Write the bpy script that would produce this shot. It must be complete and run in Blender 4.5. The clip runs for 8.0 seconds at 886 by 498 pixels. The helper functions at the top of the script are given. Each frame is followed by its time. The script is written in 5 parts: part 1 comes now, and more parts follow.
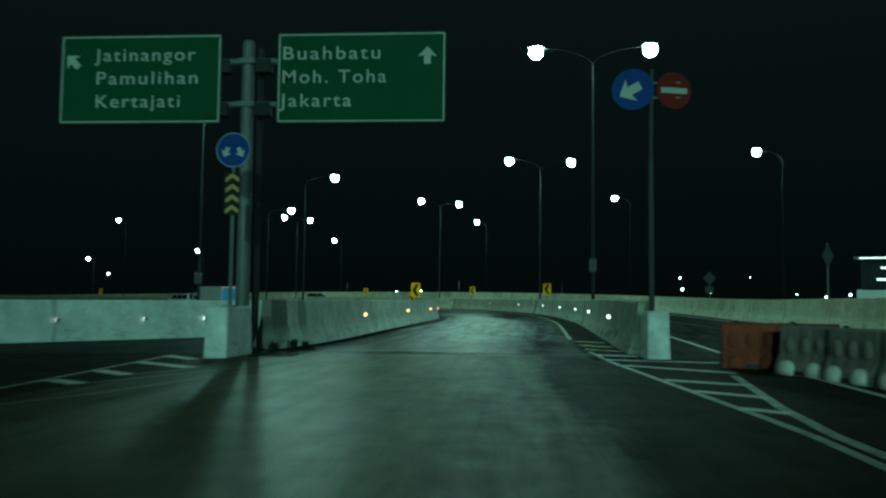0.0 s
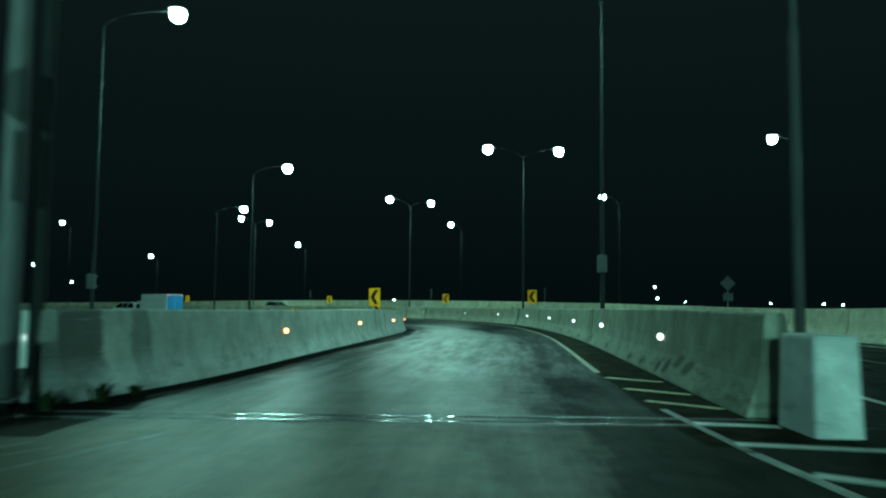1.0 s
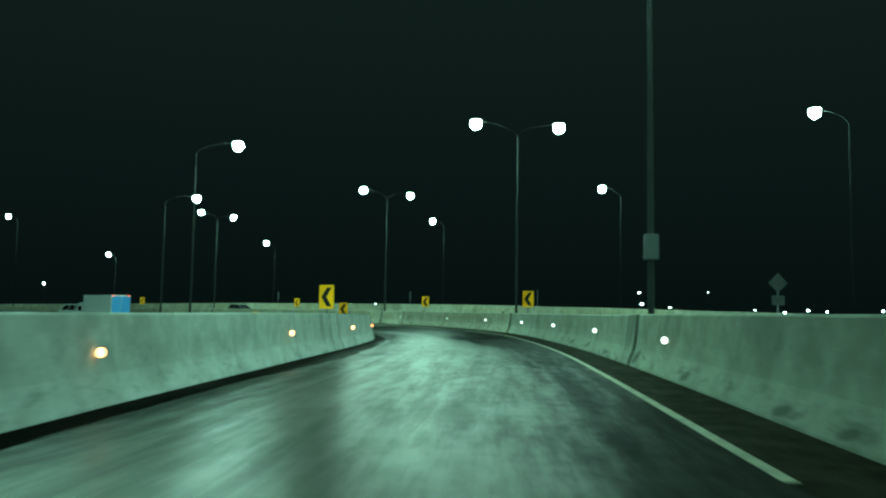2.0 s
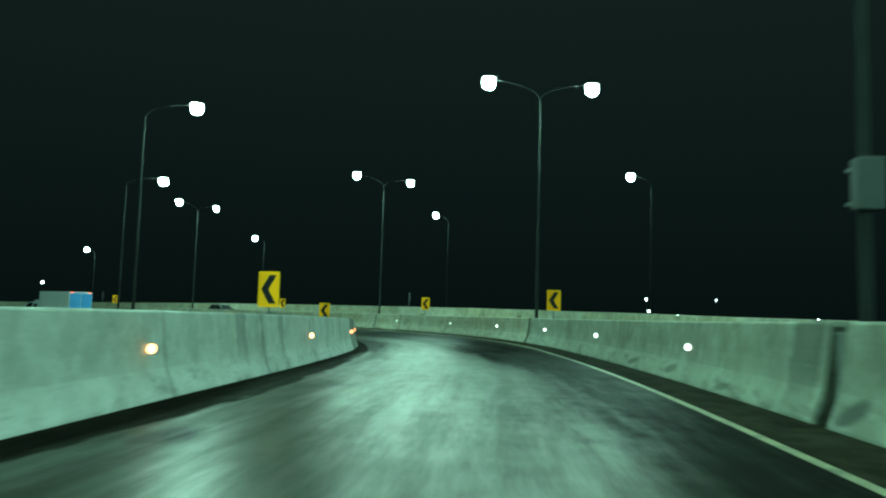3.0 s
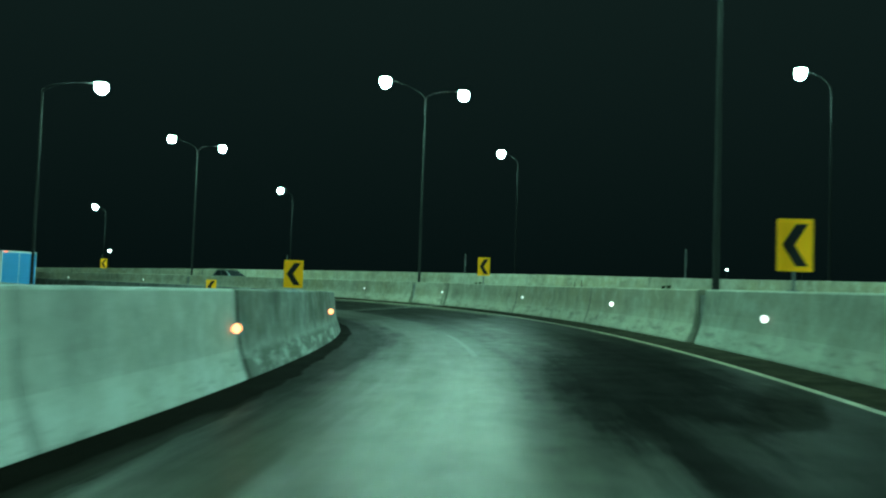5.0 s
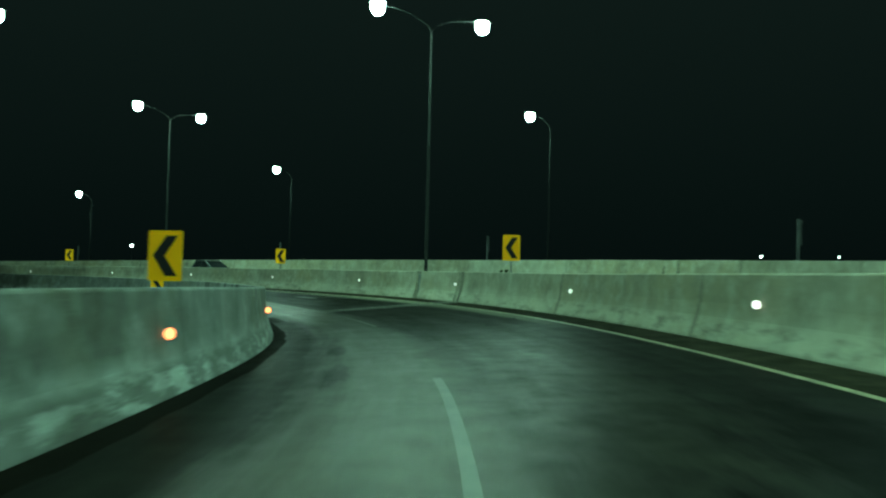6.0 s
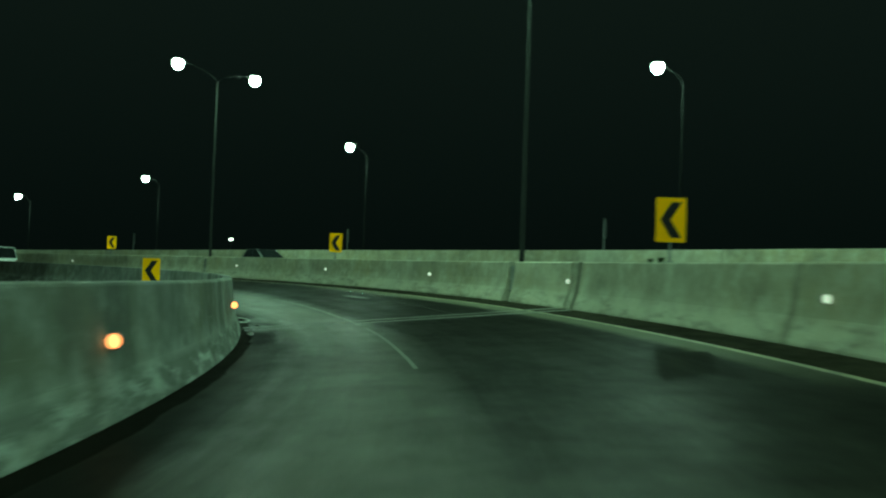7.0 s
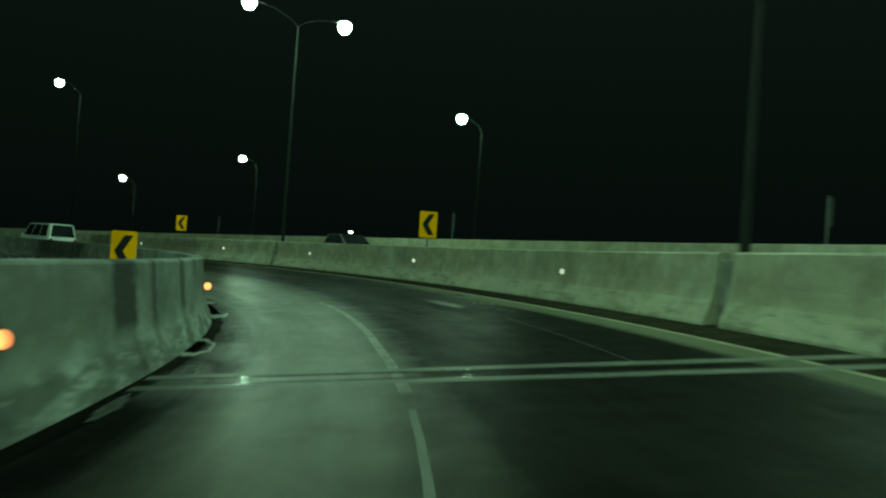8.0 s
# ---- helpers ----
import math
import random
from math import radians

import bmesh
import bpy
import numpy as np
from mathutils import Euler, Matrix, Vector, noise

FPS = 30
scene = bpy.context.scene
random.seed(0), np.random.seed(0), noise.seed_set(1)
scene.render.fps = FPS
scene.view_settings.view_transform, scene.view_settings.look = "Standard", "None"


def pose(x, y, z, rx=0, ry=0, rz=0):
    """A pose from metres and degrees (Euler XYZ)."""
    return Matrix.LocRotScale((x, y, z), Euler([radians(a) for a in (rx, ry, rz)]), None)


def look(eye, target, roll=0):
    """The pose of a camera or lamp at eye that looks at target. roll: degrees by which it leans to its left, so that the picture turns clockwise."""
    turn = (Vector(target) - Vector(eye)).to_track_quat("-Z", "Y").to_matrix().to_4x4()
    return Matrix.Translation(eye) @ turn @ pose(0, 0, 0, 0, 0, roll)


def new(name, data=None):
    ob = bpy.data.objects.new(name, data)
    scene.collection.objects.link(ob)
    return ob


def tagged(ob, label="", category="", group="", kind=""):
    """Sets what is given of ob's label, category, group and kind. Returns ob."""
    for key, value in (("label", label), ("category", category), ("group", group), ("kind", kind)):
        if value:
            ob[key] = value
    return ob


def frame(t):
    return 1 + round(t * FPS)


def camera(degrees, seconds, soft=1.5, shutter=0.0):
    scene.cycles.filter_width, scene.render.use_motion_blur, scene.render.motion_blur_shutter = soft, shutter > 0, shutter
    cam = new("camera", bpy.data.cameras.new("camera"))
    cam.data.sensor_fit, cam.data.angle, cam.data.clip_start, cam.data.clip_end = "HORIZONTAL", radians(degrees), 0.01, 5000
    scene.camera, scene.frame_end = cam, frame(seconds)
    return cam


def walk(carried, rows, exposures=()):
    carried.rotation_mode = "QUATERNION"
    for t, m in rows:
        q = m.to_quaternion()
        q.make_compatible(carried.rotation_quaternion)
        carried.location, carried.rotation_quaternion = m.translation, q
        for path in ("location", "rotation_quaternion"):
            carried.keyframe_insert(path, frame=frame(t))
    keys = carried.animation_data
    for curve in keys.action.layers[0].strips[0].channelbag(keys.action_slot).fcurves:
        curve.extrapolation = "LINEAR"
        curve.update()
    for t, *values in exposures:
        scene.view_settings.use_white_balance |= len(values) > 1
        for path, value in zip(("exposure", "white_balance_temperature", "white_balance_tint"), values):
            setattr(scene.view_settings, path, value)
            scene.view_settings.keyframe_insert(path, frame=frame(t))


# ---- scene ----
cam = camera(58.0, 8.0, soft=2.2, shutter=0.5)
PATH = [
    (0, (0.125, 1.199, 1.199), (-0.023, 3.19, 1.328), 0.6),
    (0.5, (-0.029, 5.57, 1.233), (-0.159, 7.559, 1.389), 0.7),
    (1, (-0.111, 10.187, 1.224), (-0.195, 12.179, 1.376), 0.6),
    (1.5, (-0.167, 14.899, 1.23), (-0.218, 16.892, 1.386), 0.6),
    (3, (-0.305, 29.12, 1.209), (-0.359, 31.111, 1.384), 1.7),
    (3.5, (-0.401, 34.382, 1.199), (-0.494, 36.373, 1.372), 2.1),
    (4, (-0.502, 39.447, 1.211), (-0.654, 41.436, 1.361), 2.5),
    (5.5, (-1.087, 55.47, 1.258), (-1.331, 57.454, 1.337), 1.5),
    (6, (-1.519, 61.16, 1.235), (-1.803, 63.139, 1.307), 1.3),
    (6.5, (-2.277, 66.707, 1.17), (-2.655, 68.67, 1.243), 1.4),
    (7, (-3.375, 72.284, 1.124), (-3.891, 74.215, 1.181), 2.0),
    (7.5, (-4.812, 77.589, 1.062), (-5.47, 79.477, 1.106), 3.2),
    (8, (-6.655, 82.63, 1.019), (-7.45, 84.465, 1.055), 3.9),
]
walk(cam, [(t, look(eye, target, roll)) for t, eye, target, roll in PATH],
     exposures=[(0.0, 0.0, 6250, 7), (0.7, 0.25, 6200, 8), (1.0, 0.5, 6000, 7), (1.5, 0.8, 6450, 4), (3.0, 1.05, 6650, 8), (4.2, 1.12, 6750, 8),
                (5.5, 0.85, 6250, 4), (6.0, 0.72, 7000, 6), (6.5, 0.72, 7500, 4), (7.0, 0.52, 7900, 3), (7.5, 0.38, 8900, 5), (8.0, 0.2, 8400, 4)])

# ---- world: a clear night over a lit interchange ----
world = bpy.data.worlds.new("night")
scene.world = world
world.use_nodes = True
wn, wl = world.node_tree.nodes, world.node_tree.links
wbg = wn["Background"]
wtc = wn.new("ShaderNodeTexCoord")
wsep = wn.new("ShaderNodeSeparateXYZ")
wramp = wn.new("ShaderNodeValToRGB")
wl.new(wtc.outputs["Generated"], wsep.inputs[0])
wl.new(wsep.outputs["Z"], wramp.inputs[0])
wramp.color_ramp.elements[0].position, wramp.color_ramp.elements[0].color = 0.0, (0.0009, 0.0026, 0.0025, 1)
wramp.color_ramp.elements[1].position, wramp.color_ramp.elements[1].color = 0.45, (0.0032, 0.0074, 0.0066, 1)
wl.new(wramp.outputs[0], wbg.inputs["Color"])
wbg.inputs["Strength"].default_value = 1.0

LAMP_COLOUR = (0.38, 1.0, 0.78)
LAMP_WATTS = 1700.0


# ---- materials ----
def mat_new(name):
    m = bpy.data.materials.new(name)
    m.use_nodes = True
    return m, m.node_tree.nodes, m.node_tree.links, m.node_tree.nodes["Principled BSDF"]


def noise_node(n, l, scale, detail=6.0, rough=0.6, vec=None):
    t = n.new("ShaderNodeTexNoise")
    t.inputs["Scale"].default_value, t.inputs["Detail"].default_value, t.inputs["Roughness"].default_value = scale, detail, rough
    if vec is not None:
        l.new(vec, t.inputs["Vector"])
    return t.outputs["Fac"]


def ramp_node(n, l, fac, stops):
    r = n.new("ShaderNodeValToRGB")
    e = r.color_ramp.elements
    while len(e) < len(stops):
        e.new(0.5)
    for k, (p, c) in enumerate(stops):
        e[k].position = p
        e[k].color = (c, c, c, 1) if isinstance(c, float) else (*c, 1)
    l.new(fac, r.inputs[0])
    return r.outputs["Color"]


def mix_node(n, l, fac, a, b, blend="MIX"):
    m = n.new("ShaderNodeMix")
    m.data_type, m.blend_type = "RGBA", blend
    for sock, v in ((m.inputs[0], fac), (m.inputs[6], a), (m.inputs[7], b)):
        if isinstance(v, float):
            sock.default_value = v
        elif isinstance(v, tuple):
            sock.default_value = (*v, 1)
        else:
            l.new(v, sock)
    return m.outputs[2]


def math_node(n, l, op, a, b=0.0, c=0.0):
    m = n.new("ShaderNodeMath")
    m.operation = op
    for sock, v in zip(m.inputs, (a, b, c)):
        if isinstance(v, (int, float)):
            sock.default_value = v
        else:
            l.new(v, sock)
    return m.outputs[0]


def bump_node(n, l, bsdf, height, strength, dist=0.02):
    b = n.new("ShaderNodeBump")
    b.inputs["Strength"].default_value, b.inputs["Distance"].default_value = strength, dist
    l.new(height, b.inputs["Height"])
    l.new(b.outputs[0], bsdf.inputs["Normal"])


def stretched(n, l, source, scale, turn=0.0):
    mp = n.new("ShaderNodeMapping")
    mp.inputs["Rotation"].default_value = (0.0, 0.0, turn)
    mp.inputs["Scale"].default_value = scale
    l.new(source, mp.inputs["Vector"])
    return mp.outputs[0]


def mat_plain(name, colour, rough=0.5, metal=0.0, grain=30.0, amount=0.25, bump=0.1, coat=0.0, gloss=0.5):
    """Paint, plastic or metal with fine wear at two scales."""
    m, n, l, b = mat_new(name)
    tc = n.new("ShaderNodeTexCoord").outputs["Object"]
    fine, broad = noise_node(n, l, grain, 6, 0.6, tc), noise_node(n, l, grain / 12, 4, 0.5, tc)
    dark = tuple(c * (1 - amount) for c in colour)
    light = tuple(min(1.0, c * (1 + amount * 0.4)) for c in colour)
    c1 = mix_node(n, l, ramp_node(n, l, broad, [(0.3, 0.0), (0.7, 1.0)]), dark, light)
    c2 = mix_node(n, l, ramp_node(n, l, fine, [(0.35, 0.35), (0.7, 0.0)]), c1, dark)
    l.new(c2, b.inputs["Base Color"])
    b.inputs["Metallic"].default_value, b.inputs["Coat Weight"].default_value = metal, coat
    b.inputs["Specular IOR Level"].default_value = gloss
    l.new(math_node(n, l, "MULTIPLY_ADD", fine, 0.25, rough - 0.12), b.inputs["Roughness"])
    if bump:
        bump_node(n, l, b, fine, bump, 0.004)
    return m


def mat_concrete(name, base=(0.56, 0.57, 0.53), warm=(0.56, 0.50, 0.36), dirt=0.0, runs=(), foot_pale=(0.38, 0.66, 0.55, 1.5), smears=()):
    """Cast barrier concrete: blotches, rain streaks, tyre grime low down, form marks."""
    m, n, l, b = mat_new(name)
    tc = n.new("ShaderNodeTexCoord").outputs["Object"]
    uv = n.new("ShaderNodeUVMap")
    uv.uv_map = "run"
    sep = n.new("ShaderNodeSeparateXYZ")
    l.new(uv.outputs[0], sep.inputs[0])
    rnd = n.new("ShaderNodeObjectInfo").outputs["Random"]
    blot = noise_node(n, l, 0.9, 8, 0.65, tc)
    cloud = noise_node(n, l, 2.6, 8, 0.7, tc)
    fine = noise_node(n, l, 22.0, 6, 0.65, tc)
    tint = noise_node(n, l, 0.16, 4, 0.6, tc)
    streak = noise_node(n, l, 1.0, 5, 0.6, stretched(n, l, uv.outputs[0], (0.75, 0.45, 1.0)))
    drip = noise_node(n, l, 1.0, 5, 0.6, stretched(n, l, uv.outputs[0], (5.0, 0.5, 1.0)))
    hue = mix_node(n, l, ramp_node(n, l, tint, [(0.36, 0.0), (0.60, 1.0)]), base, warm)
    col = mix_node(n, l, ramp_node(n, l, blot, [(0.34, 0.60 + 4 * dirt), (0.60, 0.0)]), hue, tuple(c * 0.40 for c in base))
    col = mix_node(n, l, ramp_node(n, l, cloud, [(0.46, 0.0), (0.68, 0.8)]), col, tuple(min(1, c * 1.25) for c in base))
    col = mix_node(n, l, ramp_node(n, l, streak, [(0.50 - dirt, 0.0), (0.72 - dirt, 0.42 + 6 * dirt)]), col, tuple(c * 0.24 for c in warm))
    # thin runs of dirt from the coping, fading downwards
    high = ramp_node(n, l, sep.outputs["Y"], [(0.35, 0.0), (1.0, 1.0)])
    col = mix_node(n, l, math_node(n, l, "MULTIPLY", ramp_node(n, l, drip, [(0.56, 0.0), (0.70, 0.26 + 3 * dirt)]), high), col, tuple(c * 0.26 for c in base))
    # single broad runs of wet dirt: metres along the barrier, half breadth, strength
    for at, half, strength in runs:
        beside = math_node(n, l, "ABSOLUTE", math_node(n, l, "MULTIPLY_ADD", sep.outputs["X"], 1 / half, -at / half))
        beside = math_node(n, l, "ADD", beside, math_node(n, l, "MULTIPLY_ADD", drip, 1.6, -0.8))
        beside = math_node(n, l, "ADD", beside, math_node(n, l, "MULTIPLY_ADD", cloud, 1.2, -0.6))
        col = mix_node(n, l, ramp_node(n, l, beside, [(0.85, strength), (1.35, 0.0)]), col, tuple(c * 0.14 for c in warm))
    # scuffs and grime patches on the foot
    low = math_node(n, l, "SUBTRACT", 0.42, sep.outputs["Y"])
    lowmask = math_node(n, l, "MULTIPLY", low, 4.0)
    grime = noise_node(n, l, 1.0, 6, 0.7, stretched(n, l, uv.outputs[0], (1.1, 4.2, 1.0), 0.75))
    gfac = math_node(n, l, "MULTIPLY", ramp_node(n, l, grime, [(0.52 - 2 * dirt, 0.0), (0.68 - 3.4 * dirt, 0.58 + 4 * dirt)]), ramp_node(n, l, lowmask, [(0.0, 0.0), (0.5, 1.0)]))
    # paler blotches over the foot, then the grime on top of them
    foot_noise = noise_node(n, l, 1.0, 4, 0.55, stretched(n, l, uv.outputs[0], (1.3, 2.3, 1.0), -0.6))
    sfac = math_node(n, l, "MULTIPLY", ramp_node(n, l, foot_noise, [(foot_pale[0], 0.0), (foot_pale[1], foot_pale[2])]), ramp_node(n, l, sep.outputs["Y"], [(0.22, 1.0), (0.58, 0.0)]))
    col = mix_node(n, l, sfac, col, tuple(min(0.8, c * foot_pale[3]) for c in base))
    col = mix_node(n, l, gfac, col, (0.07, 0.07, 0.06))
    # tyre rubber and bare scraped spots on the foot: metres along, height, half length, half height, strength (below 0: bare and pale)
    for at, up, half, rise, strength in smears:
        ds = math_node(n, l, "MULTIPLY_ADD", sep.outputs["X"], 1 / half, -at / half)
        dz = math_node(n, l, "MULTIPLY_ADD", sep.outputs["Y"], 1 / rise, -up / rise)
        ds = math_node(n, l, "MULTIPLY_ADD", dz, 0.7, ds)
        far = math_node(n, l, "SQRT", math_node(n, l, "ADD", math_node(n, l, "MULTIPLY", ds, ds), math_node(n, l, "MULTIPLY", dz, dz)))
        far = math_node(n, l, "ADD", far, math_node(n, l, "MULTIPLY_ADD", grime, 1.3, -0.65))
        far = math_node(n, l, "ADD", far, math_node(n, l, "MULTIPLY_ADD", fine, 0.5, -0.25))
        col = mix_node(n, l, ramp_node(n, l, far, [(0.6, abs(strength)), (1.15, 0.0)]), col, (0.05, 0.05, 0.045) if strength > 0 else tuple(min(0.8, c * 1.9) for c in base))
    # pale scratches where wheels and bumpers rubbed along
    rub = noise_node(n, l, 1.0, 4, 0.6, stretched(n, l, uv.outputs[0], (0.7, 26.0, 1.0), 0.06))
    col = mix_node(n, l, math_node(n, l, "MULTIPLY", ramp_node(n, l, rub, [(0.62, 0.0), (0.70, 0.6)]), ramp_node(n, l, blot, [(0.5, 0.0), (0.6, 1.0)])), col, tuple(min(1, c * 1.35) for c in base))
    # dirt that has run out of some of the joints
    ends = n.new("ShaderNodeUVMap")
    ends.uv_map = "ends"
    se = n.new("ShaderNodeSeparateXYZ")
    l.new(ends.outputs[0], se.inputs[0])
    reach = math_node(n, l, "ADD", math_node(n, l, "MINIMUM", se.outputs["X"], se.outputs["Y"]), math_node(n, l, "MULTIPLY_ADD", cloud, 0.5, -0.25))
    seep = math_node(n, l, "MULTIPLY", ramp_node(n, l, reach, [(0.03, 0.6), (0.14, 0.0)]), ramp_node(n, l, rnd, [(0.62, 0.05), (0.75, 1.0)]))
    col = mix_node(n, l, seep, col, tuple(c * 0.20 for c in base))
    col = mix_node(n, l, math_node(n, l, "MULTIPLY", rnd, 0.28), col, tuple(c * 0.6 for c in base))
    col = mix_node(n, l, ramp_node(n, l, fine, [(0.3, 0.3), (0.65, 0.0)]), col, tuple(c * 0.5 for c in base))
    l.new(col, b.inputs["Base Color"])
    b.inputs["Roughness"].default_value = 0.85
    b.inputs["Specular IOR Level"].default_value = 0.2
    bump_node(n, l, b, math_node(n, l, "ADD", fine, math_node(n, l, "MULTIPLY", blot, 1.5)), 0.35, 0.012)
    return m


# oily and damp stains and dark patches on the ramp, and at 114.6 a bend marker's shadow painted in: metres along it and
# from its right edge, length, breadth, darkness
STAINS_AND_SHADOW = ((94.6, 1.9, 2.4, 0.50, 0.9), (91.9, 2.2, 1.2, 0.5, 0.8), (133.5, 3.1, 5.5, 1.7, 0.9), (138.0, 2.4, 4.5, 1.1, 0.8), (126.0, 3.5, 5.0, 0.35, 0.8), (108.4, 6.9, 0.6, 0.4, 0.8), (114.6, 6.75, 1.2, 0.6, 0.9), (128.0, 7.4, 2.2, 0.3, 0.7),
          (145.0, 6.6, 1.6, 0.25, 0.75), (149.0, 6.75, 1.3, 0.2, 0.7), (167.4, 7.45, 0.8, 0.35, 0.8), (163.5, 7.85, 2.4, 0.3, 0.8), (176.0, 3.0, 2.2, 0.5, 0.7))


# smoother, shinier patches that mirror the lamps: metres along the ramp and from its right edge, length, breadth,
# strength
FILMS = ((126.5, 7.45, 4.5, 0.36, 0.9), (169.5, 7.55, 1.4, 0.4, 0.6), (166.6, 7.75, 1.8, 0.3, 0.7), (177.0, 2.75, 1.6, 0.22, 0.7), (166.4, 6.9, 0.7, 0.5, 0.5))


def mat_asphalt(name, base=0.014, gutter=True):
    """Damp worn asphalt: aggregate, rain streaks, a silted right edge; a pool of light and the left barrier's shadow
    are painted in.
    """
    m, n, l, b = mat_new(name)
    tc = n.new("ShaderNodeTexCoord").outputs["Object"]
    uv = n.new("ShaderNodeUVMap")
    uv.uv_map = "run"
    uve = n.new("ShaderNodeUVMap")
    uve.uv_map = "edge"
    sep, sepe = n.new("ShaderNodeSeparateXYZ"), n.new("ShaderNodeSeparateXYZ")
    l.new(uv.outputs[0], sep.inputs[0])
    l.new(uve.outputs[0], sepe.inputs[0])
    stain_or_shadow = None
    agg = noise_node(n, l, 60.0, 4, 0.7, tc)
    broad = noise_node(n, l, 0.35, 7, 0.65, tc)
    mottle = noise_node(n, l, 2.2, 8, 0.7, tc)
    drag = noise_node(n, l, 1.0, 6, 0.62, stretched(n, l, uv.outputs[0], (0.11, 1.5, 1.0)))
    swirl = noise_node(n, l, 1.0, 6, 0.7, stretched(n, l, uv.outputs[0], (0.5, 2.6, 1.0)))
    rain = noise_node(n, l, 1.0, 7, 0.68, stretched(n, l, uv.outputs[0], (0.30, 2.3, 1.0)))
    col = mix_node(n, l, ramp_node(n, l, drag, [(0.32, 0.0), (0.68, 1.0)]), (base * 0.5,) * 3, (base * 1.8, base * 1.8, base * 1.5))
    col = mix_node(n, l, ramp_node(n, l, broad, [(0.35, 0.0), (0.70, 0.75)]), col, (base * 0.5,) * 3)
    col = mix_node(n, l, ramp_node(n, l, mottle, [(0.42, 0.0), (0.66, 0.55)]), col, (base * 2.0, base * 2.0, base * 1.6))
    col = mix_node(n, l, ramp_node(n, l, agg, [(0.40, 0.0), (0.75, 0.5)]), col, (base * 3.6, base * 3.6, base * 3.0))
    for s, d, long, wide, dark in (STAINS_AND_SHADOW if gutter else ()):
        ds = math_node(n, l, "MULTIPLY_ADD", sep.outputs["X"], 1 / long, -s / long)
        dd = math_node(n, l, "MULTIPLY_ADD", sep.outputs["Y"], 1 / wide, -d / wide)
        far = math_node(n, l, "SQRT", math_node(n, l, "ADD", math_node(n, l, "MULTIPLY", ds, ds), math_node(n, l, "MULTIPLY", dd, dd)))
        spot = ramp_node(n, l, math_node(n, l, "ADD", far, math_node(n, l, "MULTIPLY_ADD", swirl, 2.0, -1.05)), [(0.55, dark), (1.0, 0.0)])
        stain_or_shadow = spot if stain_or_shadow is None else math_node(n, l, "MAXIMUM", stain_or_shadow, spot)
    film = None
    for s, d, long, wide, amount in (FILMS if gutter else ()):
        ds = math_node(n, l, "MULTIPLY_ADD", sep.outputs["X"], 1 / long, -s / long)
        dd = math_node(n, l, "MULTIPLY_ADD", sep.outputs["Y"], 1 / wide, -d / wide)
        far = math_node(n, l, "SQRT", math_node(n, l, "ADD", math_node(n, l, "MULTIPLY", ds, ds), math_node(n, l, "MULTIPLY", dd, dd)))
        spot = ramp_node(n, l, math_node(n, l, "ADD", far, math_node(n, l, "MULTIPLY_ADD", swirl, 1.2, -0.6)), [(0.35, amount), (1.05, 0.0)])
        film = spot if film is None else math_node(n, l, "MAXIMUM", film, spot)
    streaky = 0.4
    sheen, coarse = 0.010, 0.12
    if gutter:
        # pool of headlight and lamp light painted as a paler, shinier strip with darker margins
        uvw = n.new("ShaderNodeUVMap")
        uvw.uv_map = "wear_or_light"
        sepw = n.new("ShaderNodeSeparateXYZ")
        l.new(uvw.outputs[0], sepw.inputs[0])
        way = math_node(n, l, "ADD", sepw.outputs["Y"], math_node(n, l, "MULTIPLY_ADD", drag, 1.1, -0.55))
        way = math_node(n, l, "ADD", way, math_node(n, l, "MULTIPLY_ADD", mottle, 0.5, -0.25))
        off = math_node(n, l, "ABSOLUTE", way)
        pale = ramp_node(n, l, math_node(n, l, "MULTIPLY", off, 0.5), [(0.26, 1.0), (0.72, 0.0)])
        # through the bend the painted pool is weaker and spread over the whole lane
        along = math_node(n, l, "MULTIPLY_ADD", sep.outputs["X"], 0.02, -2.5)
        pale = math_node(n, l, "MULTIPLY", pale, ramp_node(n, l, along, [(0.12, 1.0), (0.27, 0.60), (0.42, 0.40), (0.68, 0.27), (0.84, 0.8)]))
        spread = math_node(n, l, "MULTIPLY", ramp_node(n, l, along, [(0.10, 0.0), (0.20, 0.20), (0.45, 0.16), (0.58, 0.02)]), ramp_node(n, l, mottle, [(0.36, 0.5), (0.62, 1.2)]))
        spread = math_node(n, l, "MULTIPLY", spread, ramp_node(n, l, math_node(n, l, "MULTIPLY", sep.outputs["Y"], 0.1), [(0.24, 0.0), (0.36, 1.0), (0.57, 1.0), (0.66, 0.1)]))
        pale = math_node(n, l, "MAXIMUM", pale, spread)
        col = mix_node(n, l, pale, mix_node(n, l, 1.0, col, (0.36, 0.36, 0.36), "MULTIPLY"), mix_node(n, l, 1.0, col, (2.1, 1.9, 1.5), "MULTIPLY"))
        # a dusty strip inside the edge line, in the bend only
        dust = math_node(n, l, "ABSOLUTE", math_node(n, l, "SUBTRACT", math_node(n, l, "ADD", sep.outputs["Y"], math_node(n, l, "MULTIPLY_ADD", mottle, 0.3, -0.15)), 1.40))
        dust = ramp_node(n, l, dust, [(0.16, 1.0), (0.42, 0.0)])
        bend = ramp_node(n, l, math_node(n, l, "MULTIPLY_ADD", sep.outputs["X"], 0.02, -3.0), [(0.06, 0.0), (0.16, 1.0), (0.62, 1.0), (0.74, 0.0)])
        col = mix_node(n, l, math_node(n, l, "MULTIPLY", math_node(n, l, "MULTIPLY", dust, bend), 0.95), col, (base * 9.0, base * 9.0, base * 6.5))
